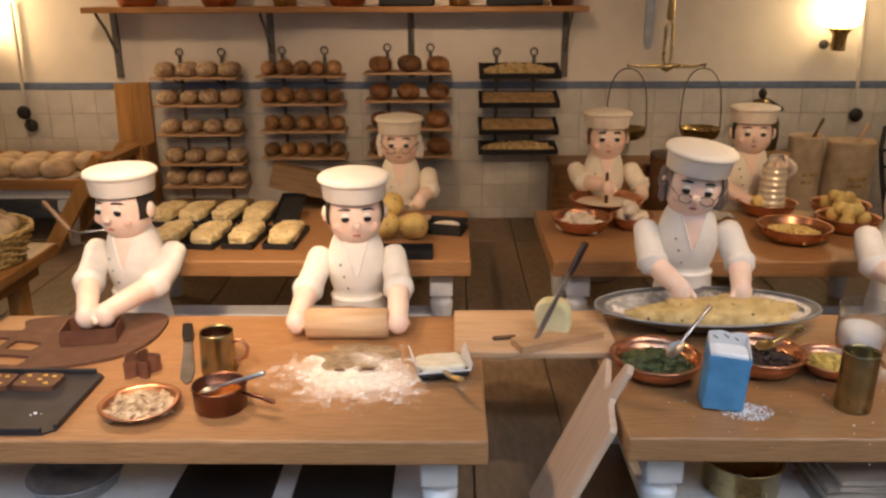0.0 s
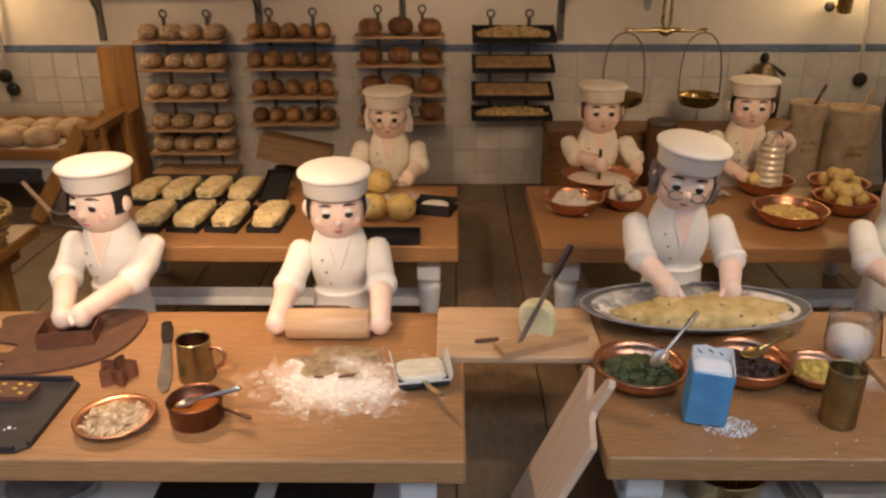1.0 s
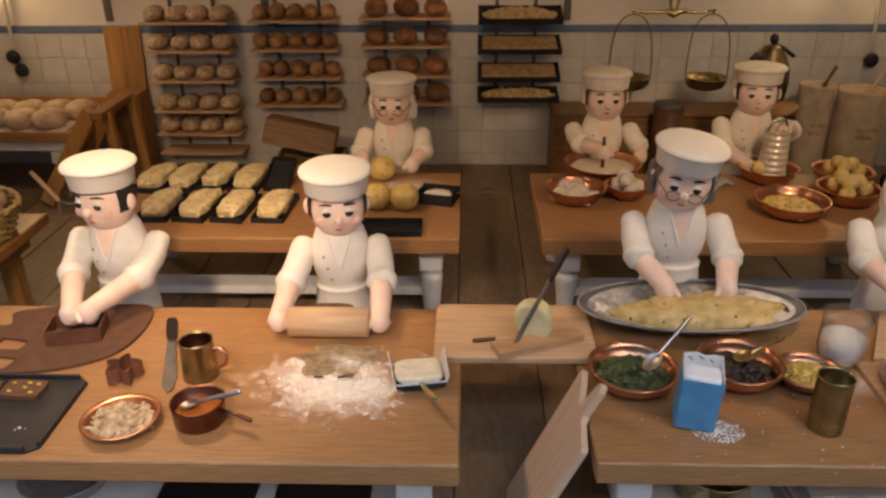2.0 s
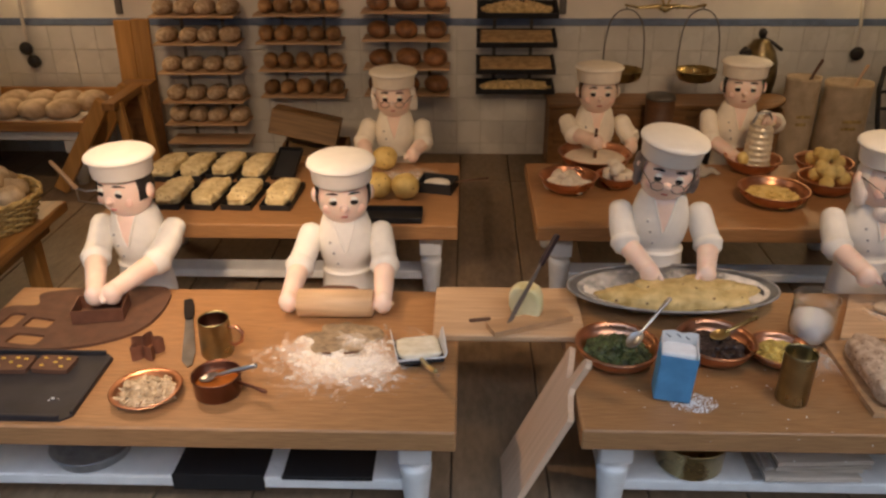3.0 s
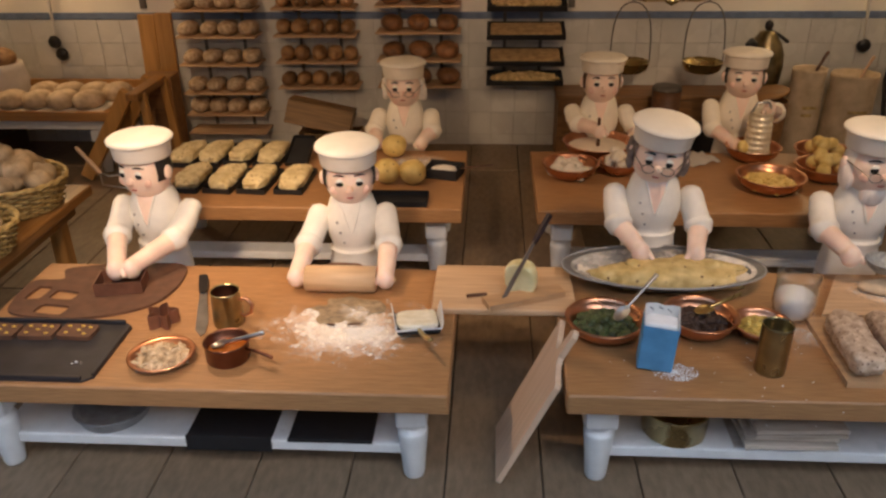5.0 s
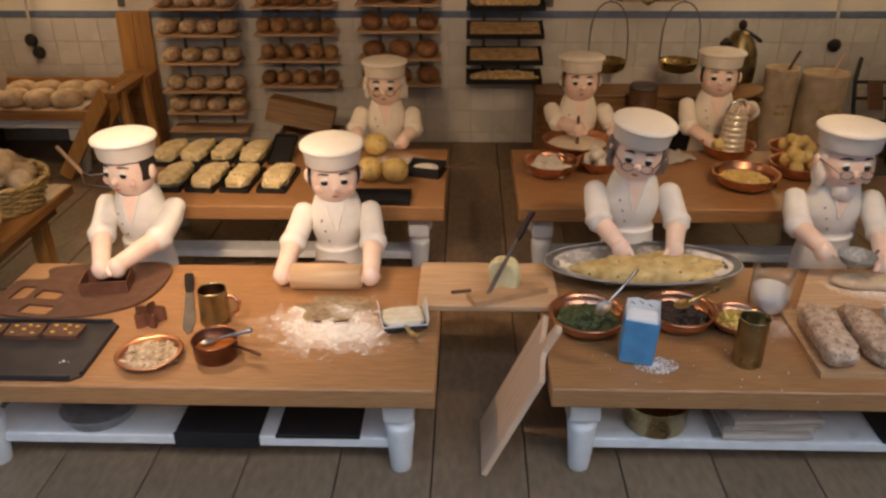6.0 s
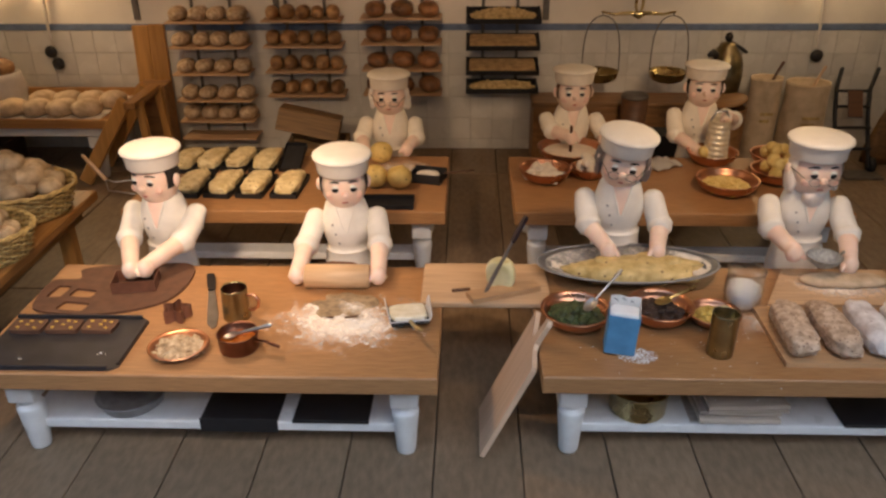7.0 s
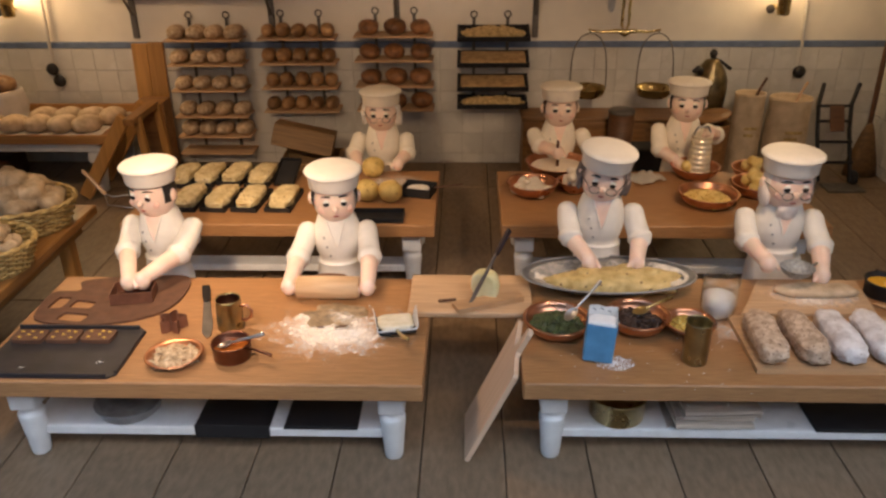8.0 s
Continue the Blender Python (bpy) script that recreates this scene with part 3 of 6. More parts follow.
    ball(bm, (0, -0.0545, -0.013), (0.0090, 0.0092, 0.0086), 14, 10, hm, 1)
    ball(bm, (0, -0.0458, -0.0345), (0.008, 0.0035, 0.0026), 10, 6, hm, 5)
    if beard:
        ball(bm, (0, -0.026, -0.060), (0.025, 0.016, 0.023), 26, 18, hm, 10, 0.14, 40, 1.0, fine=0.05)
        for s in (-1, 1):
            k = 0.74 if s < 0 else 0.60
            ball(bm, (s * 0.050, -0.002, -0.014 - 0.016 * k), (0.018 * k, 0.030 * k, 0.046 * k), 20, 16, hm, 10, 0.22, 45, s, fine=0.06)
    lathe(bm, [(0.050, 0.0285), (0.0588, 0.0285), (0.0602, 0.0305), (0.0628, 0.0590), (0.0640, 0.0612), (0.0668, 0.0622), (0.0692, 0.0642), (0.0698, 0.0672), (0.0685, 0.0705), (0.0630, 0.0745), (0.042, 0.0790), (0, 0.0805)], 40, hm, 3)
    # arms
    for s, palm in zip((-1, 1), palms):
        a = turn @ Vector((s * reach[0], 0.002, 0.345 + dz))
        p = Vector(palm)
        e = a.lerp(p, 0.45) + turn @ Vector((s * reach[1], 0.006, -0.012))
        tube(bm, [a + Vector((0, 0, 0.012)), a.lerp(e, 0.35), a.lerp(e, 0.8), e], [0.0270, 0.0298, 0.0300, 0.0298], 22, mi=0)
        ball(bm, a + Vector((0, 0, 0.011)), (0.0272, 0.0272, 0.0230), 22, 14, mi=0)
        tube(bm, [a.lerp(e, 0.84), a.lerp(e, 0.88), a.lerp(e, 1.02), a.lerp(e, 1.05)], [0.0305, 0.0328, 0.0342, 0.0320], 22, mi=0)
        tube(bm, [e, e.lerp(p, 0.5), p], [0.0250, 0.0225, 0.0195], 18, mi=1)
        ball(bm, p + Vector((0, -0.004, -0.004)), (0.0215, 0.0210, 0.0255), 16, 12, mi=1)
        tube(bm, [p + Vector((-s * 0.014, -0.008, 0.0)), p + Vector((-s * 0.024, -0.018, -0.012))], [0.008, 0.006], 8, mi=1)
    return solo("baker_doll", bm, slots, (x, y, 0), label, "doll", "baker dolls")


doll(-0.768, 0.60, "white-clad wooden baker doll with black hair pressing a cutter", [(-0.022, -0.215, 0.312), (0.012, -0.208, 0.312)], dz=0.018, yaw=-6, head=(-10, 1))
doll(-0.270, 0.60, "white-clad wooden baker doll with black hair holding a rolling pin", [(-0.100, -0.207, 0.297), (0.105, -0.207, 0.297)], dz=0.006, yaw=5, head=(5, 3), reach=(0.083, 0.006), vee=0)
doll(0.462, 0.60, "white-clad wooden baker doll with grey hair and spectacles kneading", [(-0.040, -0.125, 0.332), (0.085, -0.125, 0.332)], dz=0.066, yaw=-3, head=(-5, 6), lean=7, hair="grey_hair", glasses=True, whiskers="grey", size=0.98, brow=1.25)
doll(0.952, 0.60, "white-bearded wooden baker doll with spectacles holding a sieve", [(-0.072, -0.155, 0.345), (0.068, -0.165, 0.318)], dz=0.050, yaw=-3, head=(4, 1), brow=1.25, hair="white_hair", glasses=True, beard="white", size=1.03)
doll(-0.225, 1.45, "cream-clad wooden baker doll with white hair and spectacles shaping dough", [(-0.085, -0.115, 0.300), (0.065, -0.115, 0.300)], head=(0, 0), hair="white_hair", glasses=True, whiskers="white", cloth="cream_cloth")
doll(0.437, 1.46, "cream-clad wooden baker doll with brown hair stirring a copper bowl", [(-0.012, -0.140, 0.350), (0.118, -0.050, 0.305)], head=(0, -2), hair="brown_hair", brow=1.25, dz=0.014, cloth="cream_cloth")
doll(0.905, 1.47, "cream-clad wooden baker doll with black hair working a grater", [(-0.026, -0.142, 0.292), (0.052, -0.145, 0.424)], yaw=-5, head=(-5, -2), dz=0.028, cloth="cream_cloth", reach=(0.090, 0.030))

# ---- vessels and fillings ----


def bowl_mesh(r, h, mat_name, base=0.6, lip=0.006):
    p = [(0, 0.0), (r * base * 0.9, 0.0), (r * base, 0.003)]
    for k in range(1, 8):
        a = k / 7
        p.append((r * (base + (1 - base) * math.sin(a * math.pi / 2)), 0.003 + (h - 0.006) * a ** 1.25))
    p += [(r + lip * 0.7, h - 0.002), (r + lip, h), (r + lip * 0.6, h + 0.0022), (r - 0.003, h)]
    for k in range(6, 0, -1):
        a = k / 7
        p.append((r * (base + (1 - base) * math.sin(a * math.pi / 2)) - 0.004, 0.006 + (h - 0.008) * a ** 1.25))
    p += [(0, 0.006)]
    return mesh_of("bowl", lathe(B(), p, 36), mat_name)


def heap(r, z0, hh, n, size, flat=0.6, seed=1, dome=True, long=1.0):
    """Loose pieces piled as a low dome of radius r."""
    g = random.Random(seed)
    bm = B()
    if dome:
        lathe(bm, [(r * 1.0, z0), (r * 0.8, z0 + hh * 0.35), (r * 0.45, z0 + hh * 0.72), (0, z0 + hh * 0.85)], 20, wob=0.06)
    for _ in range(n):
        d = r * 0.97 * math.sqrt(g.random())
        a = g.random() * 6.283
        k = 1 - (d / r) ** 2
        s = size * (0.7 + 0.6 * g.random())
        m = rot(g.uniform(-40, 40), g.uniform(-40, 40), g.uniform(0, 360), (d * math.cos(a), d * math.sin(a), z0 + hh * k * g.uniform(0.75, 1.05)))
        ball(bm, (0, 0, 0), (s * long, s, s * flat), 7, 5, m, 0, 0.35, 1.5 / size, g.random() * 9)
    return bm


def flour_patch(w, d, seed, thresh=0.02, cell=0.0035, hh=0.0022, fall=1.5):
    """A thin, broken layer of flour, thickest in the middle."""
    bm = B()
    nx, ny = int(w / cell), int(d / cell)
    grid = {}

    def height(i, j):
        x, y = (i / nx - 0.5) * 2, (j / ny - 0.5) * 2
        v = noise.fractal(Vector((x * w * 26 + seed, y * d * 26, seed)), 0.9, 2.2, 5)
        return v * 0.8 + 0.45 - fall * (x * x + y * y) ** 1.1 * 0.55

    for i in range(nx):
        for j in range(ny):
            if height(i, j) > thresh:
                q = []
                for di, dj in ((0, 0), (1, 0), (1, 1), (0, 1)):
                    key = (i + di, j + dj)
                    if key not in grid:
                        e = max(height(*key) - thresh, 0)
                        jx = 0.3 * cell * noise.noise((key[0] * 3.1, key[1] * 2.7, seed))
                        grid[key] = bm.verts.new((key[0] * cell - w / 2 + jx, key[1] * cell - d / 2 - jx, 0.0004 + hh * min(e, 1) ** 0.6))
                    q.append(grid[key])
                bm.faces.new(q).smooth = True
    return bm


def crumbs(r, n, size, seed, squash=0.6):
    g = random.Random(seed)
    bm = B()
    for _ in range(n):
        d, a = r * g.random() ** 0.8, g.random() * 6.283
        s = size * g.uniform(0.4, 1.1)
        ball(bm, (d * math.cos(a), d * math.sin(a) * 0.7, s * squash * 0.5), (s, s * 0.8, s * squash), 6, 4, None, 0, 0.3, 300, g.random() * 5)
    return bm


def spoon(name, tip, end, mat_name, label, bowl_r=0.014, stem=0.0028, group=""):
    """A spoon whose bowl rests at tip and whose stem ends at end."""
    bm = B()
    a, b = Vector(tip), Vector(end)
    d = (b - a).normalized()
    t = thing(name, a, label, "spoon", group)
    tube(bm, [d * bowl_r * 0.9, (b - a) * 0.5, b - a], [stem * 0.8, stem, stem * 1.35], 8)
    part("stem", bm, mat_name, t)
    q = d.to_track_quat("X", "Z").to_matrix().to_4x4()
    bm = lathe(B(), [(0, -0.006), (0.6, -0.0045), (0.9, -0.001), (1.0, 0.001), (0.92, 0.0005), (0.6, -0.003), (0, -0.0045)], 18)
    for v in bm.verts:
        v.co = q @ Vector((v.co.x * bowl_r * 1.25, v.co.y * bowl_r * 0.9, v.co.z))
    part("spoon_bowl", bm, mat_name, t)
    return t


def dust(x, y, z, w, d, cover, label):
    bm = sheet(B(), [(w * 0.6 * math.cos(k * math.pi / 24), d * 0.6 * math.sin(k * math.pi / 24)) for k in range(48)], 0, 0.0003)
    solo("flour_dust", bm, dust_mat("flour_dust", w, d, cover), (x, y, z), label, "flour", kind="stuff").visible_shadow = False


# ---- front table with the gingerbread ----
OUT = [(-0.674, 0.49), (-0.652, 0.396), (-0.677, 0.306), (-0.75, 0.255), (-0.852, 0.234), (-0.975, 0.250), (-1.004, 0.299), (-1.006, 0.395),
       (-0.94, 0.408), (-0.955, 0.458), (-0.885, 0.482), (-0.78, 0.494)]
HOLES = [[(-0.985, 0.312), (-0.948, 0.314), (-0.942, 0.368), (-0.978, 0.372)], [(-0.930, 0.318), (-0.872, 0.312), (-0.868, 0.346), (-0.925, 0.358)],
         [(-0.935, 0.256), (-0.866, 0.247), (-0.860, 0.284), (-0.926, 0.294)]]
solo("gingerbread_dough", sheet(B(), smooth_loop(OUT), TOP + 0.0005, TOP + 0.0065, [smooth_loop([tuple(Vector(a).lerp(Vector(b), k)) for a, b in zip(h, h[1:] + h[:1]) for k in (0.15, 0.85)], 3) for h in HOLES]),
     "choco", (0, 0, 0), "rolled sheet of brown gingerbread dough with cut-out windows", "dough")
bm = B()
put(bm, [(x * k, y * k, z) for k, z in ((1, 0), (1, 0.030), (0.96, 0.030), (0.96, 0)) for x, y in ((-0.053, -0.035), (0.053, -0.035), (0.053, 0.035), (-0.053, 0.035))],
    [(l * 4 + i, l * 4 + (i + 1) % 4, ((l + 1) % 4) * 4 + (i + 1) % 4, ((l + 1) % 4) * 4 + i) for l in range(4) for i in range(4)], smooth=False)
solo("biscuit_cutter", bm, "cutter", (0, 0, 0), "rectangular copper biscuit cutter pressed into the dough", "cutter", m=rot(0, 0, 10, (-0.778, 0.372, TOP + 0.0065)))

t = thing("baking_sheet", (-0.845, 0.118, TOP), "dark grey baking sheet with biscuits on it", "baking sheet")
part("sheet_panel", sheet(B(), [(-0.16, -0.105), (0.140, -0.105), (0.158, -0.090), (0.158, 0.090), (0.142, 0.105), (-0.16, 0.105)], 0, 0.004), "slate", t)
for lo, hi in (((-0.16, -0.105, 0.0035), (0.138, -0.097, 0.012)), ((-0.16, 0.099, 0.0035), (0.140, 0.105, 0.013)), ((0.151, -0.088, 0.0035), (0.158, 0.088, 0.010))):
    part("raised_edge", box(B(), lo, hi, 0.002), "slate", t)
for cx, cy in ((-0.954, 0.172), (-0.871, 0.174), (-0.789, 0.176)):
    t = thing("biscuit", (cx, cy, TOP + 0.004), "brown gingerbread biscuit dotted with yellow almonds", "biscuit", "biscuits on the baking sheet", rnd.uniform(-4, 4))
    part("biscuit_base", sheet(B(), smooth_loop([(-0.037, -0.015), (-0.029, -0.024), (0.029, -0.024), (0.037, -0.015), (0.037, 0.015), (0.029, 0.024), (-0.029, 0.024), (-0.037, 0.015)], 3), 0, 0.010), "choco", t)
    for ax, ay in ((-0.022, 0.013), (0.022, 0.012), (0, 0), (-0.02, -0.012), (0.021, -0.013), (0.002, 0.015)):
        part("almond", ball(B(), (ax + rnd.uniform(-0.003, 0.003), ay, 0.0105), (0.0050, 0.0028, 0.0020), 8, 5), "dot_yellow", t, "yellow almond dot")
solo("crumb", crumbs(0.016, 3, 0.0034, 3), "sugar", (-0.745, 0.07, TOP + 0.004), "white sugar crumbs on the baking sheet", "crumb", kind="stuff")
dust(-0.915, 0.052, TOP + 0.0042, 0.060, 0.026, 0.30, "pale floury smear on the baking sheet")

plate = lathe(B(), [(0, 0), (0.038, 0), (0.042, 0.003), (0.056, 0.012), (0.064, 0.017), (0.066, 0.0185), (0.064, 0.020), (0.055, 0.015), (0.041, 0.006), (0, 0.005)], 40)
solo("plate", plate, "copper", (-0.576, 0.092, TOP), "shallow copper plate heaped with sliced almonds", "plate")
solo("sliced_almonds", heap(0.052, 0.005, 0.010, 150, 0.0080, 0.16, 5, long=1.35), "oats", (-0.576, 0.092, TOP + 0.003), "pale sliced almonds piled on a plate", "almonds", kind="stuff")

pan = thing("saucepan", (-0.446, 0.107, TOP), "small tarnished copper saucepan with orange glaze", "saucepan")
part("pan_body", lathe(B(), [(0, 0), (0.040, 0), (0.043, 0.004), (0.044, 0.039), (0.0465, 0.042), (0.044, 0.044), (0.0415, 0.040), (0.040, 0.006), (0, 0.005)], 36), "dark_copper", pan)
part("handle", tube(B(), [(0.043, -0.012, 0.032), (0.07, -0.022, 0.031), (0.098, -0.034, 0.028)], [0.003, 0.0035, 0.004], 8), "dark_copper", pan, "thin dark handle")
solo("glaze", lathe(B(), [(0.0405, 0), (0.02, 0.0015), (0, 0.001)], 24), "honey", (-0.446, 0.107, TOP + 0.022), "orange glaze inside the saucepan", "glaze")
spoon("spoon", (-0.462, 0.110, TOP + 0.032), (-0.369, 0.100, TOP + 0.066), "steel", "steel spoon resting in the copper saucepan", 0.016, 0.004)

mug = thing("mug", (-0.486, 0.240, TOP), "brass mug with a curved copper handle", "mug")
part("mug_body", lathe(B(), [(0, 0), (0.0315, 0), (0.0325, 0.003), (0.0300, 0.074), (0.0312, 0.078), (0.0300, 0.080), (0.0282, 0.077)], 36), "mug", mug)
# Shade inside the mug is painted in with the dark copper colour.
part("lining", lathe(B(), [(0.0282, 0.077), (0.0290, 0.006), (0, 0.005)], 36), "dark_copper", mug, "inside of the mug, its shade put in as dark copper")
part("handle", tube(B(), [(0.029, -0.004, 0.062), (0.048, -0.008, 0.066), (0.059, -0.010, 0.052), (0.055, -0.010, 0.034), (0.040, -0.007, 0.024), (0.029, -0.004, 0.026)], 0.0038, 10), "copper", mug, "curved copper handle")


def knife(name, a, b, label, w=0.011, handle=0.4, upright=False):
    """A knife from the handle's end a to the blade's tip b."""
    a, b = Vector(a), Vector(b)
    t = thing(name, a, label, "knife")
    d = b - a
    n = d.length
    q = d.to_track_quat("X", "Z").to_matrix().to_4x4()
    if upright:
        q = q @ rot(90, 0, 0)
    bm = B()
    hl = n * handle
    prof = [(0, -w * 0.65), (n * 0.08, -w * 0.8), (hl, -w * 0.6), (hl, w * 0.6), (n * 0.08, w * 0.75), (0, w * 0.55)]
    sheet(bm, smooth_loop(prof, 3), -0.005, 0.005, m=q)
    part("handle", bm, "dark_handle" if upright else "ink", t, "dark plum handle" if upright else "black handle")
    bm = B()
    sheet(bm, [(hl - 0.002, -w * 0.55), (n * 0.9, -w), (n, -w * 0.2), (n * 0.97, w * 0.5), (n * 0.8, w * 0.95), (hl - 0.002, w * 0.6)], -0.0012, 0.0012, m=q)
    part("blade", bm, "blade" if upright else "steel", t, "dull steel blade")
    return t


knife("knife", (-0.606, 0.432, TOP + 0.006), (-0.527, 0.182, TOP + 0.003), "kitchen knife with a black handle lying on the table", 0.0135, 0.3)

bm = B()
pts = []
for k in range(40):
    a = 2 * math.pi * k / 40
    r = 0.017 + 0.036 * abs((k / 8) % 1 - 0.5)
    pts.append((r * math.cos(a), r * math.sin(a)))
n = len(pts)
put(bm, [(x * k, y * k, z) for k, z in ((1, 0), (1, 0.032), (0.95, 0.032), (0.95, 0)) for x, y in pts],
    [(l * n + i, l * n + (i + 1) % n, ((l + 1) % 4) * n + (i + 1) % n, ((l + 1) % 4) * n + i) for l in range(4) for i in range(n)], smooth=False)
solo("biscuit_cutter", bm, "cutter", (0, 0, 0), "small star-shaped copper biscuit cutter", "cutter", m=rot(0, 0, 20, (-0.628, 0.232, TOP)))

pin = thing("rolling_pin", (-0.267, 0.388, TOP + 0.0312), "pale beech rolling pin held by a baker doll", "rolling pin")
q = rot(0, 90, 0)
part("barrel", lathe(B(), [(0, -0.082), (0.026, -0.082), (0.0305, -0.079), (0.031, 0), (0.0305, 0.079), (0.026, 0.082), (0, 0.082)], 32, q), "pin", pin)
for s in (-1, 1):
    part("grip", tube(B(), [(s * 0.080, 0, 0), (s * 0.105, 0, 0), (s * 0.120, 0, 0)], [0.008, 0.010, 0.008], 12), "pin", pin)
solo("flour", flour_patch(0.350, 0.270, 3.0, 0.02, cell=0.0024, hh=0.0026), dust_mat("loose_flour", 0.38, 0.29, 0.95, ((26, 5, 4.2), (80, 4, 2.6), (420, 2, 1.0))), (-0.222, 0.224, TOP + 0.0006), "white flour strewn over the table top", "flour", kind="stuff").visible_shadow = False
solo("flour", crumbs(0.16, 420, 0.0010, 8), "flour", (-0.215, 0.190, TOP), "fine flour specks scattered round the patch", "flour", kind="stuff")
solo("dough_roll", ball(B(), (0, 0, 0.024), (0.056, 0.017, 0.023), 28, 14, lump=0.12, freq=40, seed=3), "choco", (-0.268, 0.4385, TOP), "dark brown dough curling up behind the rolling pin", "dough")
solo("dough_round", lathe(B(), [(0.064, 0), (0.063, 0.0012), (0.056, 0.0026), (0, 0.0030)], 40, sx=1.12, sy=0.92, wob=0.4), "wet", (-0.240, 0.297, TOP + 0.0008), "thin grey-brown round of rolled dough under flour", "dough")
for fx, fy, w, a in ((-0.262, 0.232, 0.010, -8), (-0.214, 0.236, 0.017, 12)):
    solo("dough_scrap", ball(B(), (0, 0, 0.002), (w, 0.0028, 0.0022), 12, 6, lump=0.3, freq=120, seed=w * 90), "choco", (0, 0, 0), "small dark scrap of dough lying in the flour", "dough", "dough scraps", m=rot(0, 0, a, (fx, fy, TOP + 0.0036)))
dust(-0.215, 0.290, TOP + 0.0040, 0.16, 0.13, 0.50, "flour dusted over the round of dough")
dust(-0.238, 0.220, TOP + 0.0002, 0.36, 0.28, 0.85, "thin film of flour dust on the table top")
SCOOP = rot(-11, 0, 10, (-0.078, 0.236, TOP + 0.0135)) @ Matrix.Scale(1.12, 4)
scoop = thing("flour_scoop", (0, 0, 0), "square white flour scoop with a brass handle, tipped up", "scoop")
scoop.matrix_basis = SCOOP
# Dark underside, thickened in black to include the shadow beneath the front edge.
part("underside", box(B(), (-0.0405, -0.0440, -0.0085), (0.0405, 0.045, -0.0002), 0.003), "black", scoop, "dark underside, with the shade below it painted in black")
side = Matrix(((0, 0, 1, 0), (1, 0, 0, 0), (0, 1, 0, 0), (0, 0, 0, 1)))
for sx, turn in ((-0.041, -12), (0.041, 20)):
    part("side_wall", sheet(B(), [(-0.045, 0), (0.047, 0), (0.044, 0.026), (-0.045, 0.012)], -0.001, 0.001, m=rot(0, turn, 0, (sx, 0, 0.0004)) @ side), "enamel_white", scoop, "white enamelled side")
part("front_wall", box(B(), (-0.042, -0.0460, 0.0), (0.042, -0.0447, 0.0035), 0.0005), "enamel_white", scoop)
part("handle", tube(B(), [(0, -0.0455, 0.001), (0.006, -0.080, 0.002), (0.014, -0.118, 0.010)], [0.0042, 0.0048, 0.0045], 10), "brass", scoop, "thin brass handle")
bm = ball(B(), (0, 0.001, 0.0045), (0.0395, 0.0435, 0.0058), 28, 16, lump=0.12, freq=45, power=0.4, fine=0.06)
for v in bm.verts:
    v.co.z = max(v.co.z, 0.0008)
solo("butter_slab", bm, "floury_butter", (0, 0, 0), "cream-coloured slab of floured butter filling the scoop", "butter", m=SCOOP)

# ---- board across the gap ----
solo("cutting_board", box(B(), (-0.156, -0.103, 0), (0.160, 0.103, 0.016), 0.004), "board_pale", (0.103, 0.392, TOP), "pale wooden board bridging two work tables", "board")
bm = ball(B(), (0, 0, 0.038), (0.037, 0.037, 0.039), 24, 16, lump=0.06, freq=30, power=0.8)
for v in bm.verts:
    v.co.z = max(min(v.co.z, 0.074), 0.0)
    v.co.y = max(v.co.y, -0.019 - v.co.x * 0.35)
solo("butter_block", bm, "butter", (0.143, 0.368, TOP + 0.0165), "pale yellow lump of butter cut on one side", "butter")
knife("knife", (0.200, 0.376, TOP + 0.204), (0.099, 0.314, TOP + 0.020), "long narrow knife leaning on the butter", 0.0065, 0.30, True)
bm = sheet(B(), [(-0.072, -0.064), (0.094, 0.006), (0.080, 0.040), (-0.090, -0.022)], 0, 0.014)
solo("chopping_slat", bm, "wood_x", (0.147, 0.342, TOP + 0.0165), "thin flat piece of pale wood beside the butter", "board")
solo("stick", tube(B(), [(-0.020, -0.004, 0.004), (0.02, 0.004, 0.004)], 0.004, 8), "dark_wood", (0.045, 0.344, TOP + 0.0165), "short brown stick lying on the board", "stick")

# paddle board leaning on the table's corner
LEAN_DEG = 24.2
out = [(0.0, 0.0), (0.205, 0.0), (0.205, 0.312), (0.200, 0.316), (0.160, 0.300), (0.125, 0.284), (0.112, 0.290), (0.098, 0.346), (0.090, 0.354), (0.078, 0.353), (0.072, 0.344), (0.078, 0.290), (0.070, 0.280), (0.035, 0.272), (0.006, 0.268), (0.0, 0.262)]
m = Matrix.Translation((0.102, 0.052, 0.004)) @ rot(0, LEAN_DEG, 0) @ Matrix(((0, 0, -1, 0), (1, 0, 0, 0), (0, 1, 0, 0), (0, 0, 0, 1)))
solo("paddle_board", sheet(B(), [(u * 0.84, v) for u, v in out], 0, 0.012), "paddle", (0, 0, 0), "pale wooden paddle board leaning against the table corner", "board", m=m)

# ---- front table with the stollen ----
cop = bowl_mesh(0.078, 0.040, "copper")


def bowl_at(x, y, mesh, label, group="copper bowls"):
    return solo("copper_bowl", mesh, "", (x, y, TOP), label, "bowl", group)


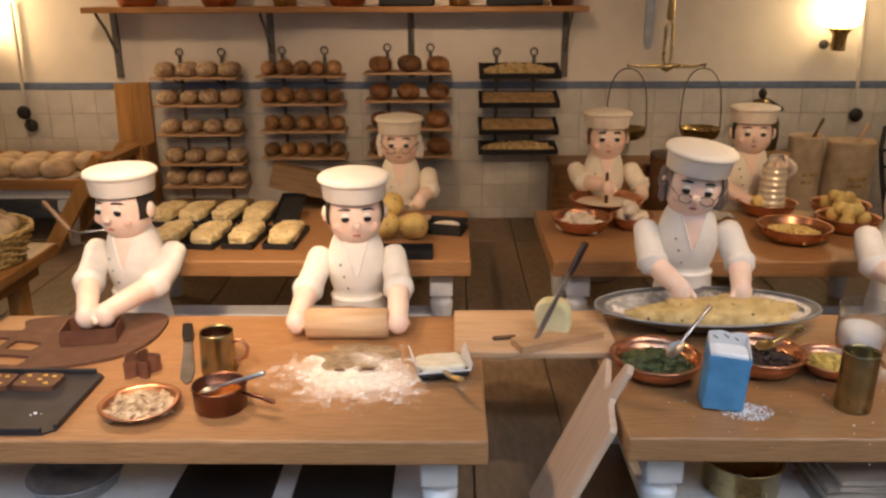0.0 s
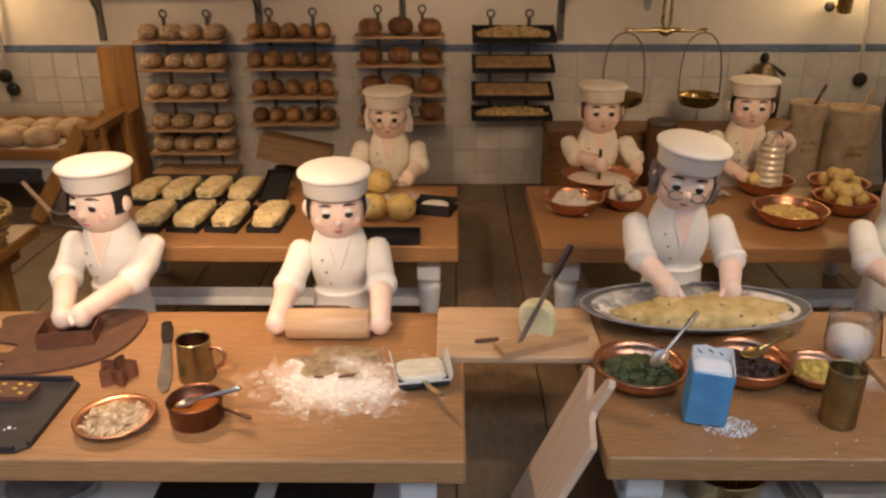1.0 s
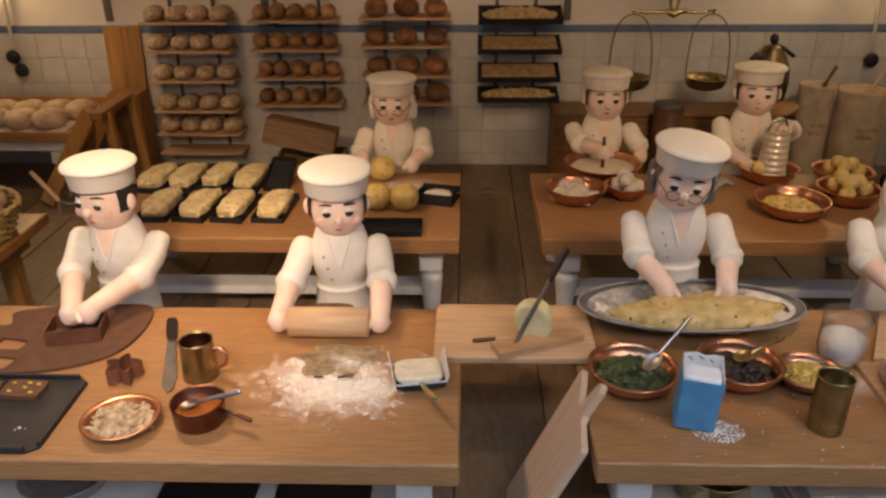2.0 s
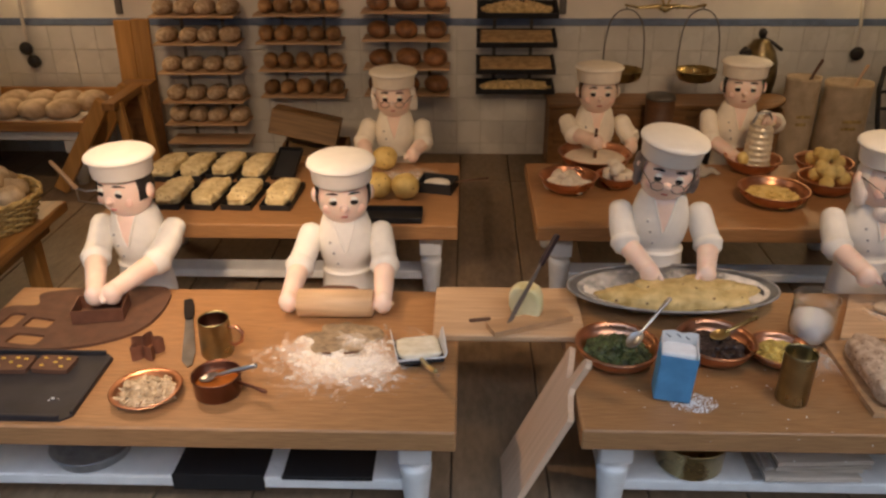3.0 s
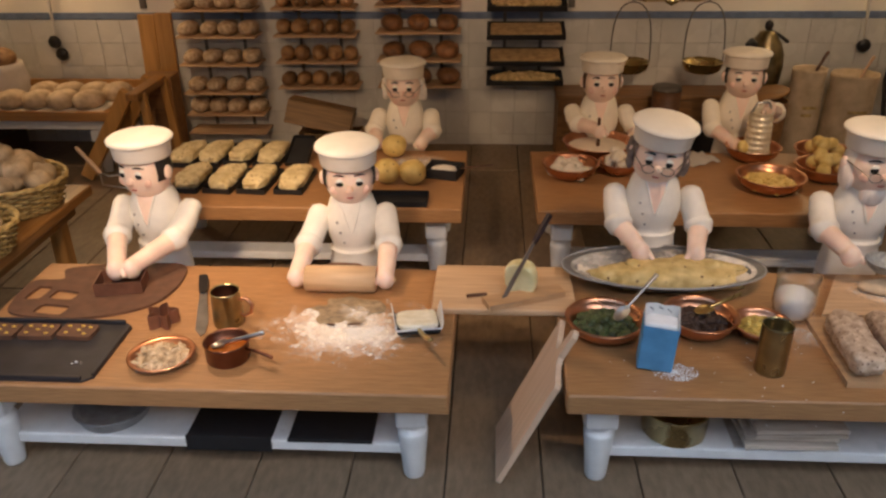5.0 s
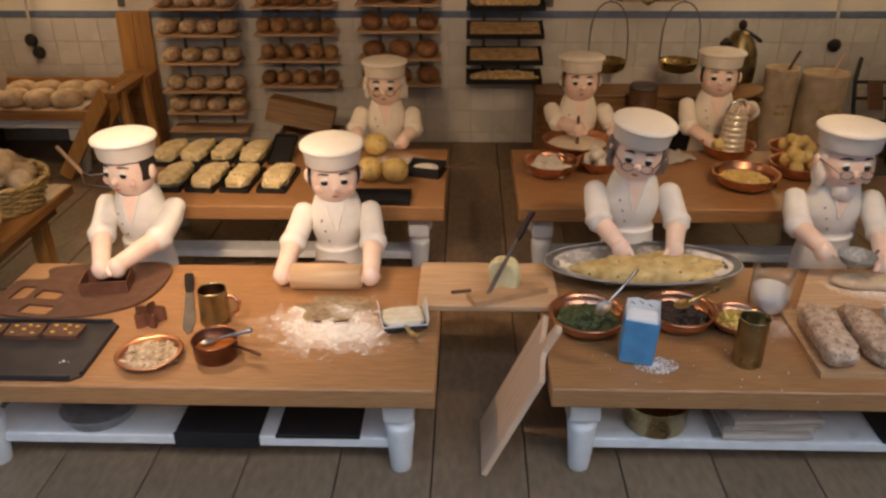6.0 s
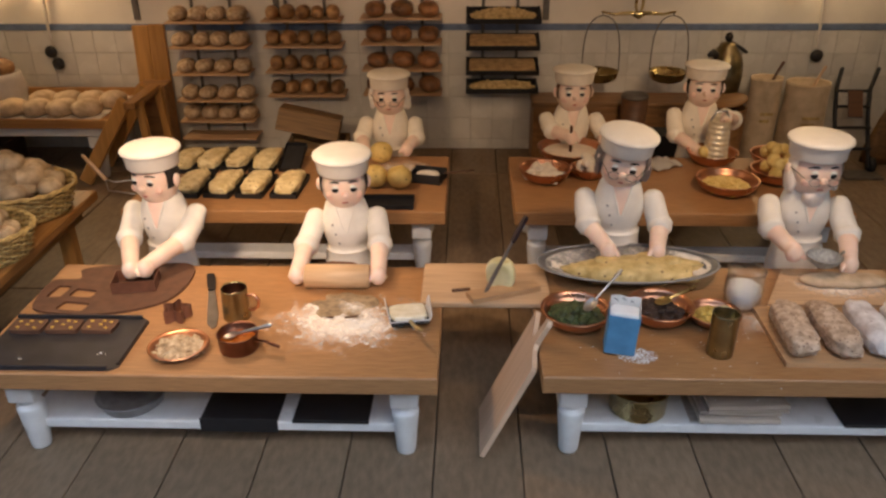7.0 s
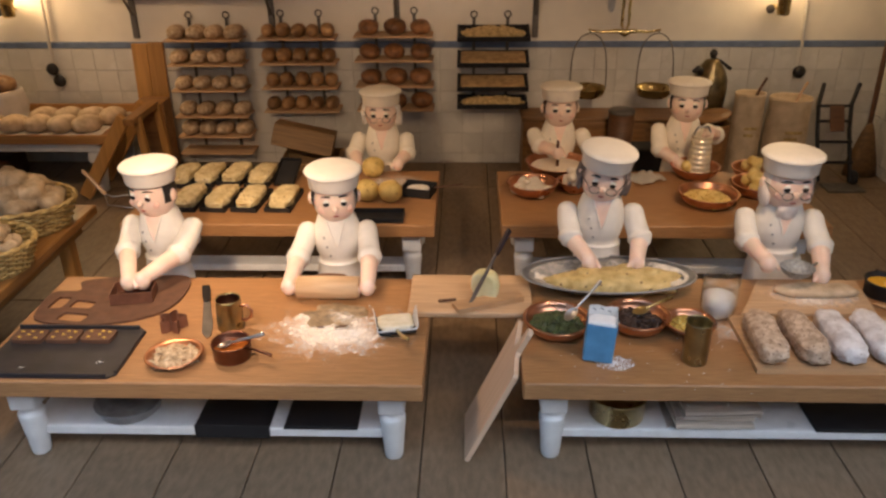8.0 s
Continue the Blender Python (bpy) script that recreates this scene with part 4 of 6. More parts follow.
bowl_at(0.314, 0.228, cop, "round copper bowl full of chopped green peel")
solo("green_peel", heap(0.062, 0.018, 0.020, 260, 0.0065, 0.6, 11, long=1.3), "green", (0.314, 0.228, TOP), "chopped dark green candied peel in a bowl", "peel", kind="stuff")
spoon("spoon", (0.345, 0.225, TOP + 0.052), (0.418, 0.280, TOP + 0.112), "steel", "steel spoon standing in green peel", 0.017, 0.0032)
bowl_at(0.510, 0.246, bowl_mesh(0.073, 0.042, "copper"), "round copper bowl full of dark raisins")
solo("raisins", heap(0.057, 0.020, 0.014, 150, 0.0075, 0.75, 12), "raisin", (0.510, 0.246, TOP), "dark raisins piled in a copper bowl", "raisins", kind="stuff")
spoon("spoon", (0.518, 0.253, TOP + 0.048), (0.600, 0.296, TOP + 0.062), "brass", "brass spoon lying in the raisins", 0.018, 0.004)
dish = bowl_mesh(0.058, 0.030, "copper")
solo("copper_dish", dish, "", (0.632, 0.236, TOP), "small copper dish of yellow peel", "bowl", "copper bowls")
solo("lemon_peel", heap(0.047, 0.014, 0.016, 150, 0.0055, 0.6, 13, long=1.3), "yellow_peel", (0.632, 0.236, TOP), "chopped yellow candied peel in a dish", "peel", kind="stuff")

carton = thing("sugar_carton", (0.395, 0.118, TOP), "bright blue paper carton, torn open at the top", "carton")
carton.matrix_basis = rot(0, 3, -8, (0.395, 0.118, TOP + 0.002))
bm = B()
box(bm, (-0.0335, -0.024, 0), (0.0335, 0.024, 0.088), 0.0035)
sheet(bm, [(-0.0335, 0.084), (0.0335, 0.084), (0.0335, 0.0950), (0.012, 0.0955), (-0.010, 0.0965), (-0.0335, 0.0975)], 0.0, 0.0012, m=rot(90, 0, 0, (0, -0.0228, 0)))
for s in (-1, 1):
    sheet(bm, [(-0.0235, 0.084), (0.0235, 0.084), (0.0235, 0.106), (-0.0235, 0.0965)], -0.0006, 0.0006, m=Matrix(((0, 0, 1, s * 0.0329), (1, 0, 0, 0), (0, 1, 0, 0), (0, 0, 0, 1))))
part("carton_body", bm, "blue_card", carton)
bm = B()
sheet(bm, [(-0.0325, 0.088), (0.0325, 0.088), (0.0325, 0.122), (0.018, 0.124), (0.004, 0.1205), (-0.012, 0.125), (-0.0325, 0.121)], 0.0, 0.0016, m=rot(90, 0, 0, (0, 0.0230, 0)))
for s in (-1, 1):
    sheet(bm, [(-0.0215, 0.088), (0.0215, 0.088), (0.0215, 0.121), (-0.0215, 0.099)], -0.0006, 0.0006, m=Matrix(((0, 0, 1, s * 0.0316), (1, 0, 0, 0), (0, 1, 0, 0), (0, 0, 0, 1))))
lining = part("paper_lining", bm, "paper", carton, "white torn paper lining")
bm = B()
for bx, bz, w in ((-0.020, 0.1125, 0.010), (-0.003, 0.1155, 0.010), (0.014, 0.1115, 0.009)):
    box(bm, (-w / 2, -0.0006, -0.0009), (w / 2, 0.0, 0.0009), 0.0, m=rot(0, 34, 0, (bx, 0.0213, bz)))
part("print_bar", bm, "ink", lining, "dark printed bars")
bm = ball(B(), (0, 0, 0.004), (0.031, 0.0205, 0.007), 24, 14, lump=0.12, freq=60, power=0.35)
solo("sugar", bm, "sugar", (0, 0, 0), "white sugar filling the blue carton", "sugar", kind="stuff", m=carton.matrix_basis @ Matrix.Translation((0, 0, 0.0915)))
solo("sugar", crumbs(0.044, 520, 0.0016, 21), "sugar", (0.432, 0.095, TOP), "white sugar spilled beside the blue carton", "sugar", kind="stuff")
solo("sugar", crumbs(0.30, 60, 0.0018, 22), "sugar", (0.60, 0.14, TOP), "single grains of sugar strewn over the table", "sugar", kind="stuff")

solo("brass_can", lathe(B(), [(0, 0), (0.0275, 0), (0.0285, 0.003), (0.0285, 0.100), (0.0297, 0.103), (0.0280, 0.104), (0.0267, 0.100), (0.0267, 0.02), (0, 0.02)], 36), "mug", (0.614, 0.110, TOP), "tall plain brass can with a dark inside", "can")
jar = thing("glass_jar", (0.722, 0.314, TOP), "round glass jar half full of white sugar", "jar")
bm = lathe(B(), [(0, 0), (0.032, 0), (0.040, 0.012), (0.0445, 0.035), (0.043, 0.090), (0.0455, 0.1005), (0.0445, 0.102), (0.0435, 0.1005), (0.0422, 0.090), (0.0437, 0.035), (0.0392, 0.0125), (0.0315, 0.001), (0, 0.001)], 36)
part("glass_wall", bm, "glass", jar, "clear glass").visible_shadow = False
solo("sugar", lathe(B(), [(0, 0), (0.029, 0), (0.037, 0.011), (0.0412, 0.034), (0.040, 0.050), (0.030, 0.057), (0, 0.060)], 30, wob=0.04), "sugar", (0.722, 0.314, TOP + 0.0045), "white sugar filling a glass jar", "sugar", kind="stuff")

# oval dish and its dough
bm = lathe(B(), [(0, 0.012), (0.55, 0.012), (0.62, 0.014), (0.88, 0.034), (0.99, 0.043), (1.0, 0.045), (0.99, 0.047), (0.86, 0.040), (0.60, 0.020), (0, 0.018)], 56)
for v in bm.verts:
    v.co.x *= 0.231
    v.co.y *= 0.108
t = thing("oval_dish", (0.470, 0.447, TOP), "long oval grey enamel dish with a white rim", "dish")
part("dish_body", bm, "enamel", t)
bm = B()
ring = [(0.230 * math.cos(a), 0.1075 * math.sin(a), 0.046) for a in [k * math.pi / 32 for k in range(64)]]
tube(bm, ring, 0.0028, 8, closed=True)
part("rim", bm, "enamel_rim", t, "worn white enamel rim")
part("foot", box(B(), (-0.10, -0.035, 0), (0.10, 0.035, 0.014), 0.004), "enamel", t)
for s, thick in ((-1, 0.85), (1, 1.35)):
    bm = lathe(B(), [(0.90, 0.0430), (0.86, 0.0408), (0.60, 0.0208), (0.2, 0.0188)], 56)
    for v in bm.verts:
        v.co.x, v.co.y = v.co.x * 0.234 - s * 0.165, v.co.y * 0.108
    solo("flour_dust", bm, dust_mat("flour_dust", 0.17, 0.20, thick), (0.470 + s * 0.165, 0.447, TOP), "flour dusted inside the oval dish", "flour", kind="stuff").visible_shadow = False
bm = B()
ball(bm, (0, 0, 0.010), (0.160, 0.054, 0.027), 60, 24, lump=0.32, freq=22, seed=2, power=0.85, fine=0.09)
ball(bm, (0.02, 0.012, 0.024), (0.12, 0.036, 0.018), 44, 18, lump=0.4, freq=30, seed=5, fine=0.08)
solo("kneaded_dough", bm, "dough", (0.488, 0.437, TOP + 0.020), "long lump of yellow raisin dough in an oval dish", "dough")
solo("flour", flour_patch(0.10, 0.09, 9.0, 0.05), "flour", (0, 0, 0), "flour clinging inside the oval dish", "flour", kind="stuff", m=rot(0, 21, 0, (0.310, 0.447, TOP + 0.0262)))

t = thing("stollen_board", (0.967, 0.165, TOP), "pale wooden board carrying four fruit loaves", "board")
part("board_panel", sheet(B(), [(-0.228, -0.106), (0.240, -0.106), (0.240, 0.128), (-0.225, 0.128)], 0.0, 0.012), "wood_x", t)
for k, (lx, ly, mn, lab) in enumerate(((0.786, 0.158, "stollen", "speckled brown"), (0.872, 0.161, "stollen", "speckled brown"), (0.955, 0.163, "sugared", "white sugared"), (1.038, 0.165, "sugared", "white sugared"))):
    bm = ball(B(), (0, 0, 0.026), (0.0345, 0.098, 0.025), 44, 32, lump=0.11, freq=28, seed=k * 3.3, power=0.60, fine=0.10)
    for v in bm.verts:
        v.co.z = max(v.co.z, 0)
    solo("stollen_loaf", bm, mn, (0, 0, 0), lab + " stollen loaf lying on a wooden board", "loaf", "stollen loaves", m=rot(0, 0, rnd.uniform(-3, 2), (lx, ly, TOP + 0.012)))
t = thing("dough_board", (0.985, 0.395, TOP), "pale wooden board with flat dough and flour", "board")
part("board_panel", sheet(B(), [(-0.205, -0.094), (0.128, -0.094), (0.150, 0.085), (-0.110, 0.085)], 0, 0.013), "board_pale", t)
bm = ball(B(), (0, 0, 0.010), (0.105, 0.032, 0.014), 28, 12, lump=0.15, freq=30, power=0.8)
solo("flat_dough", bm, "raw", (1.0, 0.405, TOP + 0.0135), "flat oblong piece of fruit dough on a floured board", "dough")
dust(0.975, 0.392, TOP + 0.0132, 0.30, 0.17, 0.75, "flour dusted over the wooden board")
dust(0.74, 0.25, TOP + 0.0002, 0.34, 0.36, 0.32, "flour dusted round the glass jar")
sv = thing("sieve", (0.945, 0.415, TOP + 0.058), "small steel hand sieve held by a baker doll", "sieve")
bm = lathe(B(), [(0, 0), (0.022, 0.002), (0.036, 0.014), (0.041, 0.027), (0.043, 0.028), (0.041, 0.030), (0.034, 0.015), (0.02, 0.004), (0, 0.002)], 28)
part("sieve_bowl", bm, "mesh", sv, "grey wire mesh bowl")
part("handle", tube(B(), [(0.040, 0.006, 0.028), (0.058, 0.026, 0.026)], [0.003, 0.004], 8), "steel", sv)
pot = thing("black_pot", (1.185, 0.425, TOP), "small black iron pot of beaten yolk", "pot")
part("pot_body", lathe(B(), [(0, 0), (0.042, 0), (0.048, 0.006), (0.050, 0.040), (0.053, 0.044), (0.050, 0.046), (0.046, 0.040), (0.044, 0.008), (0, 0.007)], 32), "black", pot)
part("knob", ball(B(), (0.0, 0.052, 0.042), (0.006, 0.006, 0.006), 10, 8), "black", pot)
solo("egg_yolk", lathe(B(), [(0.0455, 0), (0.03, 0.002), (0, 0.003)], 24), "yolk", (1.185, 0.425, TOP + 0.031), "bright yellow beaten egg yolk in a pot", "egg")
solo("pastry_brush", tube(B(), [(-0.03, 0.03, 0.006), (0, 0, 0.008), (0.035, -0.035, 0.006)], [0.004, 0.006, 0.008], 10), "wood_x", (1.165, 0.335, TOP), "wooden pastry brush lying on the table", "brush")

# ---- under the front tables ----
SH = 0.0773
solo("round_pan", lathe(B(), [(0, 0), (0.066, 0), (0.071, 0.004), (0.079, 0.028), (0.083, 0.030), (0.079, 0.032), (0.067, 0.006), (0, 0.005)], 36), "enamel_rim", (-0.735, 0.150, SH), "round grey steel pan on the lower board", "pan")
for cx, w, y0, lab in ((-0.463, 0.090, 0.078, "black baking sheet overhanging the lower board"), (-0.250, 0.088, 0.078, "black baking sheet on the lower board"), (1.02, 0.105, 0.090, "black baking sheet on the lower board")):
    t = thing("baking_sheet", (cx, y0 + 0.13, SH), lab, "baking sheet", "baking sheets under the tables")
    part("sheet_panel", box(B(), (-w, -0.13, 0), (w, 0.13, 0.006), 0.002), "black", t)
    part("front_lip", box(B(), (-w, -0.134, -0.028 if cx == -0.463 else 0.0005), (w, -0.1305, 0.010), 0.001), "black", t)
solo("brass_pot", lathe(B(), [(0, 0), (0.060, 0), (0.065, 0.005), (0.067, 0.060), (0.0705, 0.063), (0.067, 0.065), (0.064, 0.060), (0.062, 0.008), (0, 0.007)], 40), "brass", (0.460, 0.150, SH), "round brass pot on the lower board", "pot")
board_out = smooth_loop([(x * 0.86, y) for x, y in ((-0.104, -0.095), (-0.088, -0.112), (0.088, -0.112), (0.104, -0.095), (0.104, 0.095), (0.088, 0.112), (-0.088, 0.112), (-0.104, 0.095))], 3)
for k in range(5):
    solo("thin_board", sheet(B(), board_out, 0, 0.008), "grey_board", (0, 0, 0), "thin greyish board with round corners in a stack", "board", "stacked boards", m=rot(rnd.uniform(-0.8, 0.8), rnd.uniform(-0.6, 0.6), rnd.uniform(-4, 4), (0.685 + rnd.uniform(-0.010, 0.010), 0.205 + rnd.uniform(-0.012, 0.012), SH + 0.0015 + 0.0116 * k)))
t = thing("grey_cloth", (0.672, 0.1005, SH), "grey cloth hanging over the front of the lower board", "cloth")
part("flap", sheet(B(), smooth_loop([(-0.10, 0.0), (0.105, 0.0), (0.104, -0.020), (0.06, -0.025), (0.0, -0.021), (-0.06, -0.016), (-0.10, -0.008)], 3), 0, 0.002, m=rot(90, 0, 0, (0, 0, 0))), "grey_board", t)
part("upper_fold", box(B(), (-0.10, -0.001, 0.0003), (0.105, 0.10, 0.0012), 0.0004), "grey_board", t)

# ---- back table with the loaf tins ----
tin = B()
for lo, hi in (((-0.044, -0.092, 0), (0.044, 0.092, 0.002)), ((-0.044, -0.092, 0), (-0.042, 0.092, 0.017)), ((0.042, -0.092, 0), (0.044, 0.092, 0.017)), ((-0.044, -0.092, 0), (0.044, -0.090, 0.017)), ((-0.044, 0.090, 0), (0.044, 0.092, 0.017))):
    box(tin, lo, hi, 0.0006)
tin_mesh = mesh_of("loaf_tin", tin, "black")
loaf_meshes = []
for k in range(4):
    bm = ball(B(), (0, 0, 0.020), (0.0385, 0.087, 0.0195), 48, 36, lump=0.13, freq=34, seed=k * 4.1, power=0.62, fine=0.10)
    for v in bm.verts:
        v.co.z = max(v.co.z, 0.0)
        if v.co.z < 0.018:
            v.co.x = max(-0.0415, min(0.0415, v.co.x))
            v.co.y = max(-0.0895, min(0.0895, v.co.y))
    loaf_meshes.append(mesh_of("fruit_loaf", bm, "loaf"))
spots = [(-0.850, 1.045), (-0.742, 1.045), (-0.640, 1.045), (-0.530, 1.045), (-0.940, 1.262), (-0.850, 1.270), (-0.752, 1.282), (-0.655, 1.268)]
for k, (lx, ly) in enumerate(spots):
    m = rot(0, 0, -4.5 + rnd.uniform(-2.5, 2.5), (lx + 0.006, ly, TOP))
    solo("loaf_tin", tin_mesh, "", (0, 0, 0), "black loaf tin holding a speckled loaf", "loaf tin", "loaf tins on the back table", m=m)
    solo("fruit_loaf", loaf_meshes[k % 4], "", (0, 0, 0), "pale speckled fruit loaf in a black tin", "loaf", "fruit loaves in tins", m=m @ Matrix.Translation((0, 0, 0.0025)))
solo("loaf_tin", tin_mesh, "", (0, 0, 0), "empty black loaf tin tipped beside the loaves", "loaf tin", "loaf tins on the back table", m=rot(26, 0, -6, (-0.552, 1.248, TOP + 0.0283)) @ Matrix.Diagonal((0.85, 0.7, 1, 1)))
solo("loaf_tin", tin_mesh, "", (0, 0, 0), "empty black loaf tin lying across the table", "loaf tin", "loaf tins on the back table", m=rot(0, 0, 90, (-0.200, 0.915, TOP)))
for lx, ly in ((-0.245, 1.068), (-0.165, 1.060), (-0.248, 1.300)):
    bm = ball(B(), (0, 0, 0.036), (0.041, 0.041, 0.037), 24, 16, lump=0.08, freq=30, seed=lx * 50, power=0.95)
    solo("dough_ball", bm, "yellow_dough", (lx, ly, TOP), "round yellow ball of raisin dough on flour", "dough", "dough balls")
dust(-0.16, 1.215, TOP + 0.0002, 0.30, 0.28, 0.70, "flour strewn round the dough balls")
scoop = thing("flour_scoop", (-0.075, 1.130, TOP), "dark metal flour scoop with a thin handle", "scoop", rz=-15)
scoop.scale = (1.25, 1.25, 1.25)
bm = B()
box(bm, (-0.045, -0.035, 0), (0.045, 0.035, 0.004), 0.001)
for lo, hi in (((-0.045, -0.035, 0), (0.045, -0.032, 0.026)), ((-0.045, 0.032, 0), (0.045, 0.035, 0.026)), ((0.042, -0.035, 0), (0.045, 0.035, 0.026)), ((-0.045, -0.035, 0), (-0.042, 0.035, 0.022))):
    box(bm, lo, hi, 0.0008)
part("pan", bm, "black", scoop)
part("handle", tube(B(), [(0.044, 0.004, 0.020), (0.085, 0.016, 0.026), (0.12, 0.026, 0.030)], [0.0022, 0.0022, 0.0028], 8), "dark_wood", scoop)
solo("flour", lathe(B(), [(0.040, 0), (0.036, 0.007), (0.02, 0.010), (0, 0.011)], 20, sy=0.85, wob=0.1), "flour", (-0.075, 1.130, TOP + 0.0165), "flour in the dark metal scoop", "flour", kind="stuff")
wire = thing("wire_rack", (-1.10, 1.03, TOP), "bent wire tool with a pale wooden handle", "tool")
part("handle", tube(B(), [(-0.098, 0.02, 0.108), (-0.03, 0.0, 0.035)], [0.0065, 0.0075], 10), "wood_y", wire, "pale wooden handle")
part("wire", tube(B(), [(-0.03, 0.0, 0.035), (0.0, -0.005, 0.026), (0.09, 0.02, 0.030)], 0.0028, 8), "steel", wire)
part("wire", tube(B(), [(-0.03, 0.0, 0.035), (-0.005, -0.045, 0.012), (0.085, -0.055, 0.006)], 0.0028, 8), "steel", wire)

# ---- back table with the copper bowls ----
mid = bowl_mesh(0.083, 0.045, "copper")
small = bowl_mesh(0.060, 0.040, "copper")
large = bowl_mesh(0.112, 0.050, "copper")
bowl_at(0.318, 1.130, mid, "round copper bowl with chopped white nuts")
solo("chopped_nuts", heap(0.064, 0.018, 0.020, 40, 0.0165, 0.55, 31, long=1.25), "egg", (0.318, 1.130, TOP), "pale chopped nuts piled in a copper bowl", "nuts", kind="stuff")
bowl_at(0.425, 1.325, large, "wide copper bowl of beaten cream batter")
solo("cream_batter", lathe(B(), [(0.096, 0), (0.07, 0.003), (0.04, 0.002), (0, 0.004)], 30, wob=0.05), "cream", (0.425, 1.325, TOP + 0.032), "pale creamy batter filling a copper bowl", "batter")
solo("stirring_stick", tube(B(), [(0, 0, 0), (-0.004, -0.01, 0.10)], [0.006, 0.005], 10), "dark_wood", (0.424, 1.318, TOP + 0.030), "brown stirring stick upright in the batter", "stick")
bowl_at(0.470, 1.160, small, "small copper bowl of white eggs")
egg = ball(B(), (0, 0, 0), (0.017, 0.017, 0.021), 14, 10)
egg_mesh = mesh_of("egg", egg, "egg")
for k in range(9):
    a = k * 2.4
    r = 0.0 if k == 8 else 0.030
    solo("egg", egg_mesh, "", (0, 0, 0), "white egg in a small copper bowl", "egg", "eggs in a bowl", m=rot(rnd.uniform(60, 120), 0, rnd.uniform(0, 360), (0.470 + r * math.cos(a), 1.160 + r * math.sin(a), TOP + 0.038 + (0.022 if k > 5 else 0))))
bowl_at(0.918, 1.300, mid, "shallow copper bowl under a grater")
solo("lemon_zest", heap(0.060, 0.018, 0.010, 60, 0.006, 0.5, 33), "yellow_peel", (0.918, 1.300, TOP), "grated yellow zest in a copper bowl", "zest", kind="stuff")
bowl_at(0.895, 1.040, bowl_mesh(0.095, 0.045, "copper"), "round copper bowl of yellow candied peel")
solo("lemon_peel", heap(0.078, 0.018, 0.016, 220, 0.008, 0.5, 34, long=1.2), "lemon", (0.895, 1.040, TOP), "chopped yellow peel in a copper bowl", "peel", kind="stuff")
for bx, by in ((1.085, 1.130), (1.130, 1.275)):
    bowl_at(bx, by, mid, "round copper bowl of whole lemons")
lem_mesh = mesh_of("lemon", ball(B(), (0, 0, 0), (0.022, 0.021, 0.020), 14, 10, lump=0.06, freq=40), "lemon")
for bx, by in ((1.085, 1.130), (1.130, 1.275)):
    for k in range(10):
        a, r = k * 2.1, 0.0 if k == 9 else (0.044 if k < 6 else 0.022)
        solo("lemon", lem_mesh, "", (0, 0, 0), "pale yellow peeled lemon in a copper bowl", "lemon", "lemons in bowls", m=rot(rnd.uniform(0, 90), 0, rnd.uniform(0, 360), (bx + r * math.cos(a), by + r * math.sin(a), TOP + 0.040 + (0.022 if k >= 6 else 0))))
solo("lemon", lem_mesh, "", (0, 0, 0), "yellow lemon pressed against the grater", "lemon", m=rot(20, 40, 0, (0.886, 1.292, TOP + 0.045)))
gr = thing("grater", (0.928, 1.300, TOP + 0.0065), "perforated steel grater standing in a copper bowl", "grater", rz=10)
gr.scale = (1.2, 1.2, 1.28)
rings = [(0.0352 - z * 0.052 + 0.0013 * math.cos(z * 2 * math.pi / 0.0148), z) for z in [0.002 + k * 0.00148 for k in range(80)]]
part("grater_body", lathe(B(), [(0.034, 0)] + rings + [(0.0275, 0.1195), (0.032, 0.002)], 30), "tin", gr, "pale tin wall rolled into bands")
bm = B()
for k in range(8):
    for a in range(16):
        q = a * 360 / 16 + (k % 2) * 11
        z = 0.0094 + k * 0.0148
        ball(bm, ((0.0345 - z * 0.052) * math.cos(radians(q)), (0.0345 - z * 0.052) * math.sin(radians(q)), z), (0.0022, 0.0022, 0.0030), 6, 4)
part("teeth", bm, "tin", gr, "bright raised teeth")
part("handle", tube(B(), [(-0.028, 0, 0.118), (-0.016, 0, 0.142), (0.016, 0, 0.142), (0.028, 0, 0.118)], 0.0035, 8), "steel", gr)
bm = B()
n = 16
vs = {}
for i in range(n):
    for j in range(n):
        x, y = (i / (n - 1) - 0.5) * 0.12, (j / (n - 1) - 0.5) * 0.10
        z = 0.008 + 0.016 * abs(noise.noise((x * 22, y * 22, 4))) + 0.012 * max(0, 1 - (x * x + y * y) * 500)
        vs[i, j] = bm.verts.new((x, y, z))
for i in range(n - 1):
    for j in range(n - 1):
        bm.faces.new((vs[i, j], vs[i + 1, j], vs[i + 1, j + 1], vs[i, j + 1])).smooth = True
bmesh.ops.solidify(bm, geom=bm.faces[:], thickness=0.003)
solo("tea_towel", bm, "cloth", (0, 0, 0), "crumpled cream cloth on the back table", "cloth", m=rot(0, 0, 25, (0.735, 1.27, TOP - 0.002)))

# ---- bench with bread baskets ----
bench = thing("bench", (-1.42, 0.46, 0), "low orange pine bench carrying bread baskets", "bench")
part("bench_top", box(B(), (-0.26, -0.48, 0.228), (0.26, 0.56, TOP), 0.006), "orange_y", bench)
part("bench_rail", box(B(), (0.205, -0.44, 0.185), (0.225, 0.50, 0.2275), 0.003), "orange_y", bench)
leg_mesh = mesh_of("leg", box(B(), (-0.022, -0.022, 0), (0.022, 0.022, 0.2275), 0.004), "orange_z")
for lx in (-0.20, 0.18):
    for ly in (-0.40, 0.46):
        part("leg", leg_mesh, "", bench, "", (lx, ly, 0))


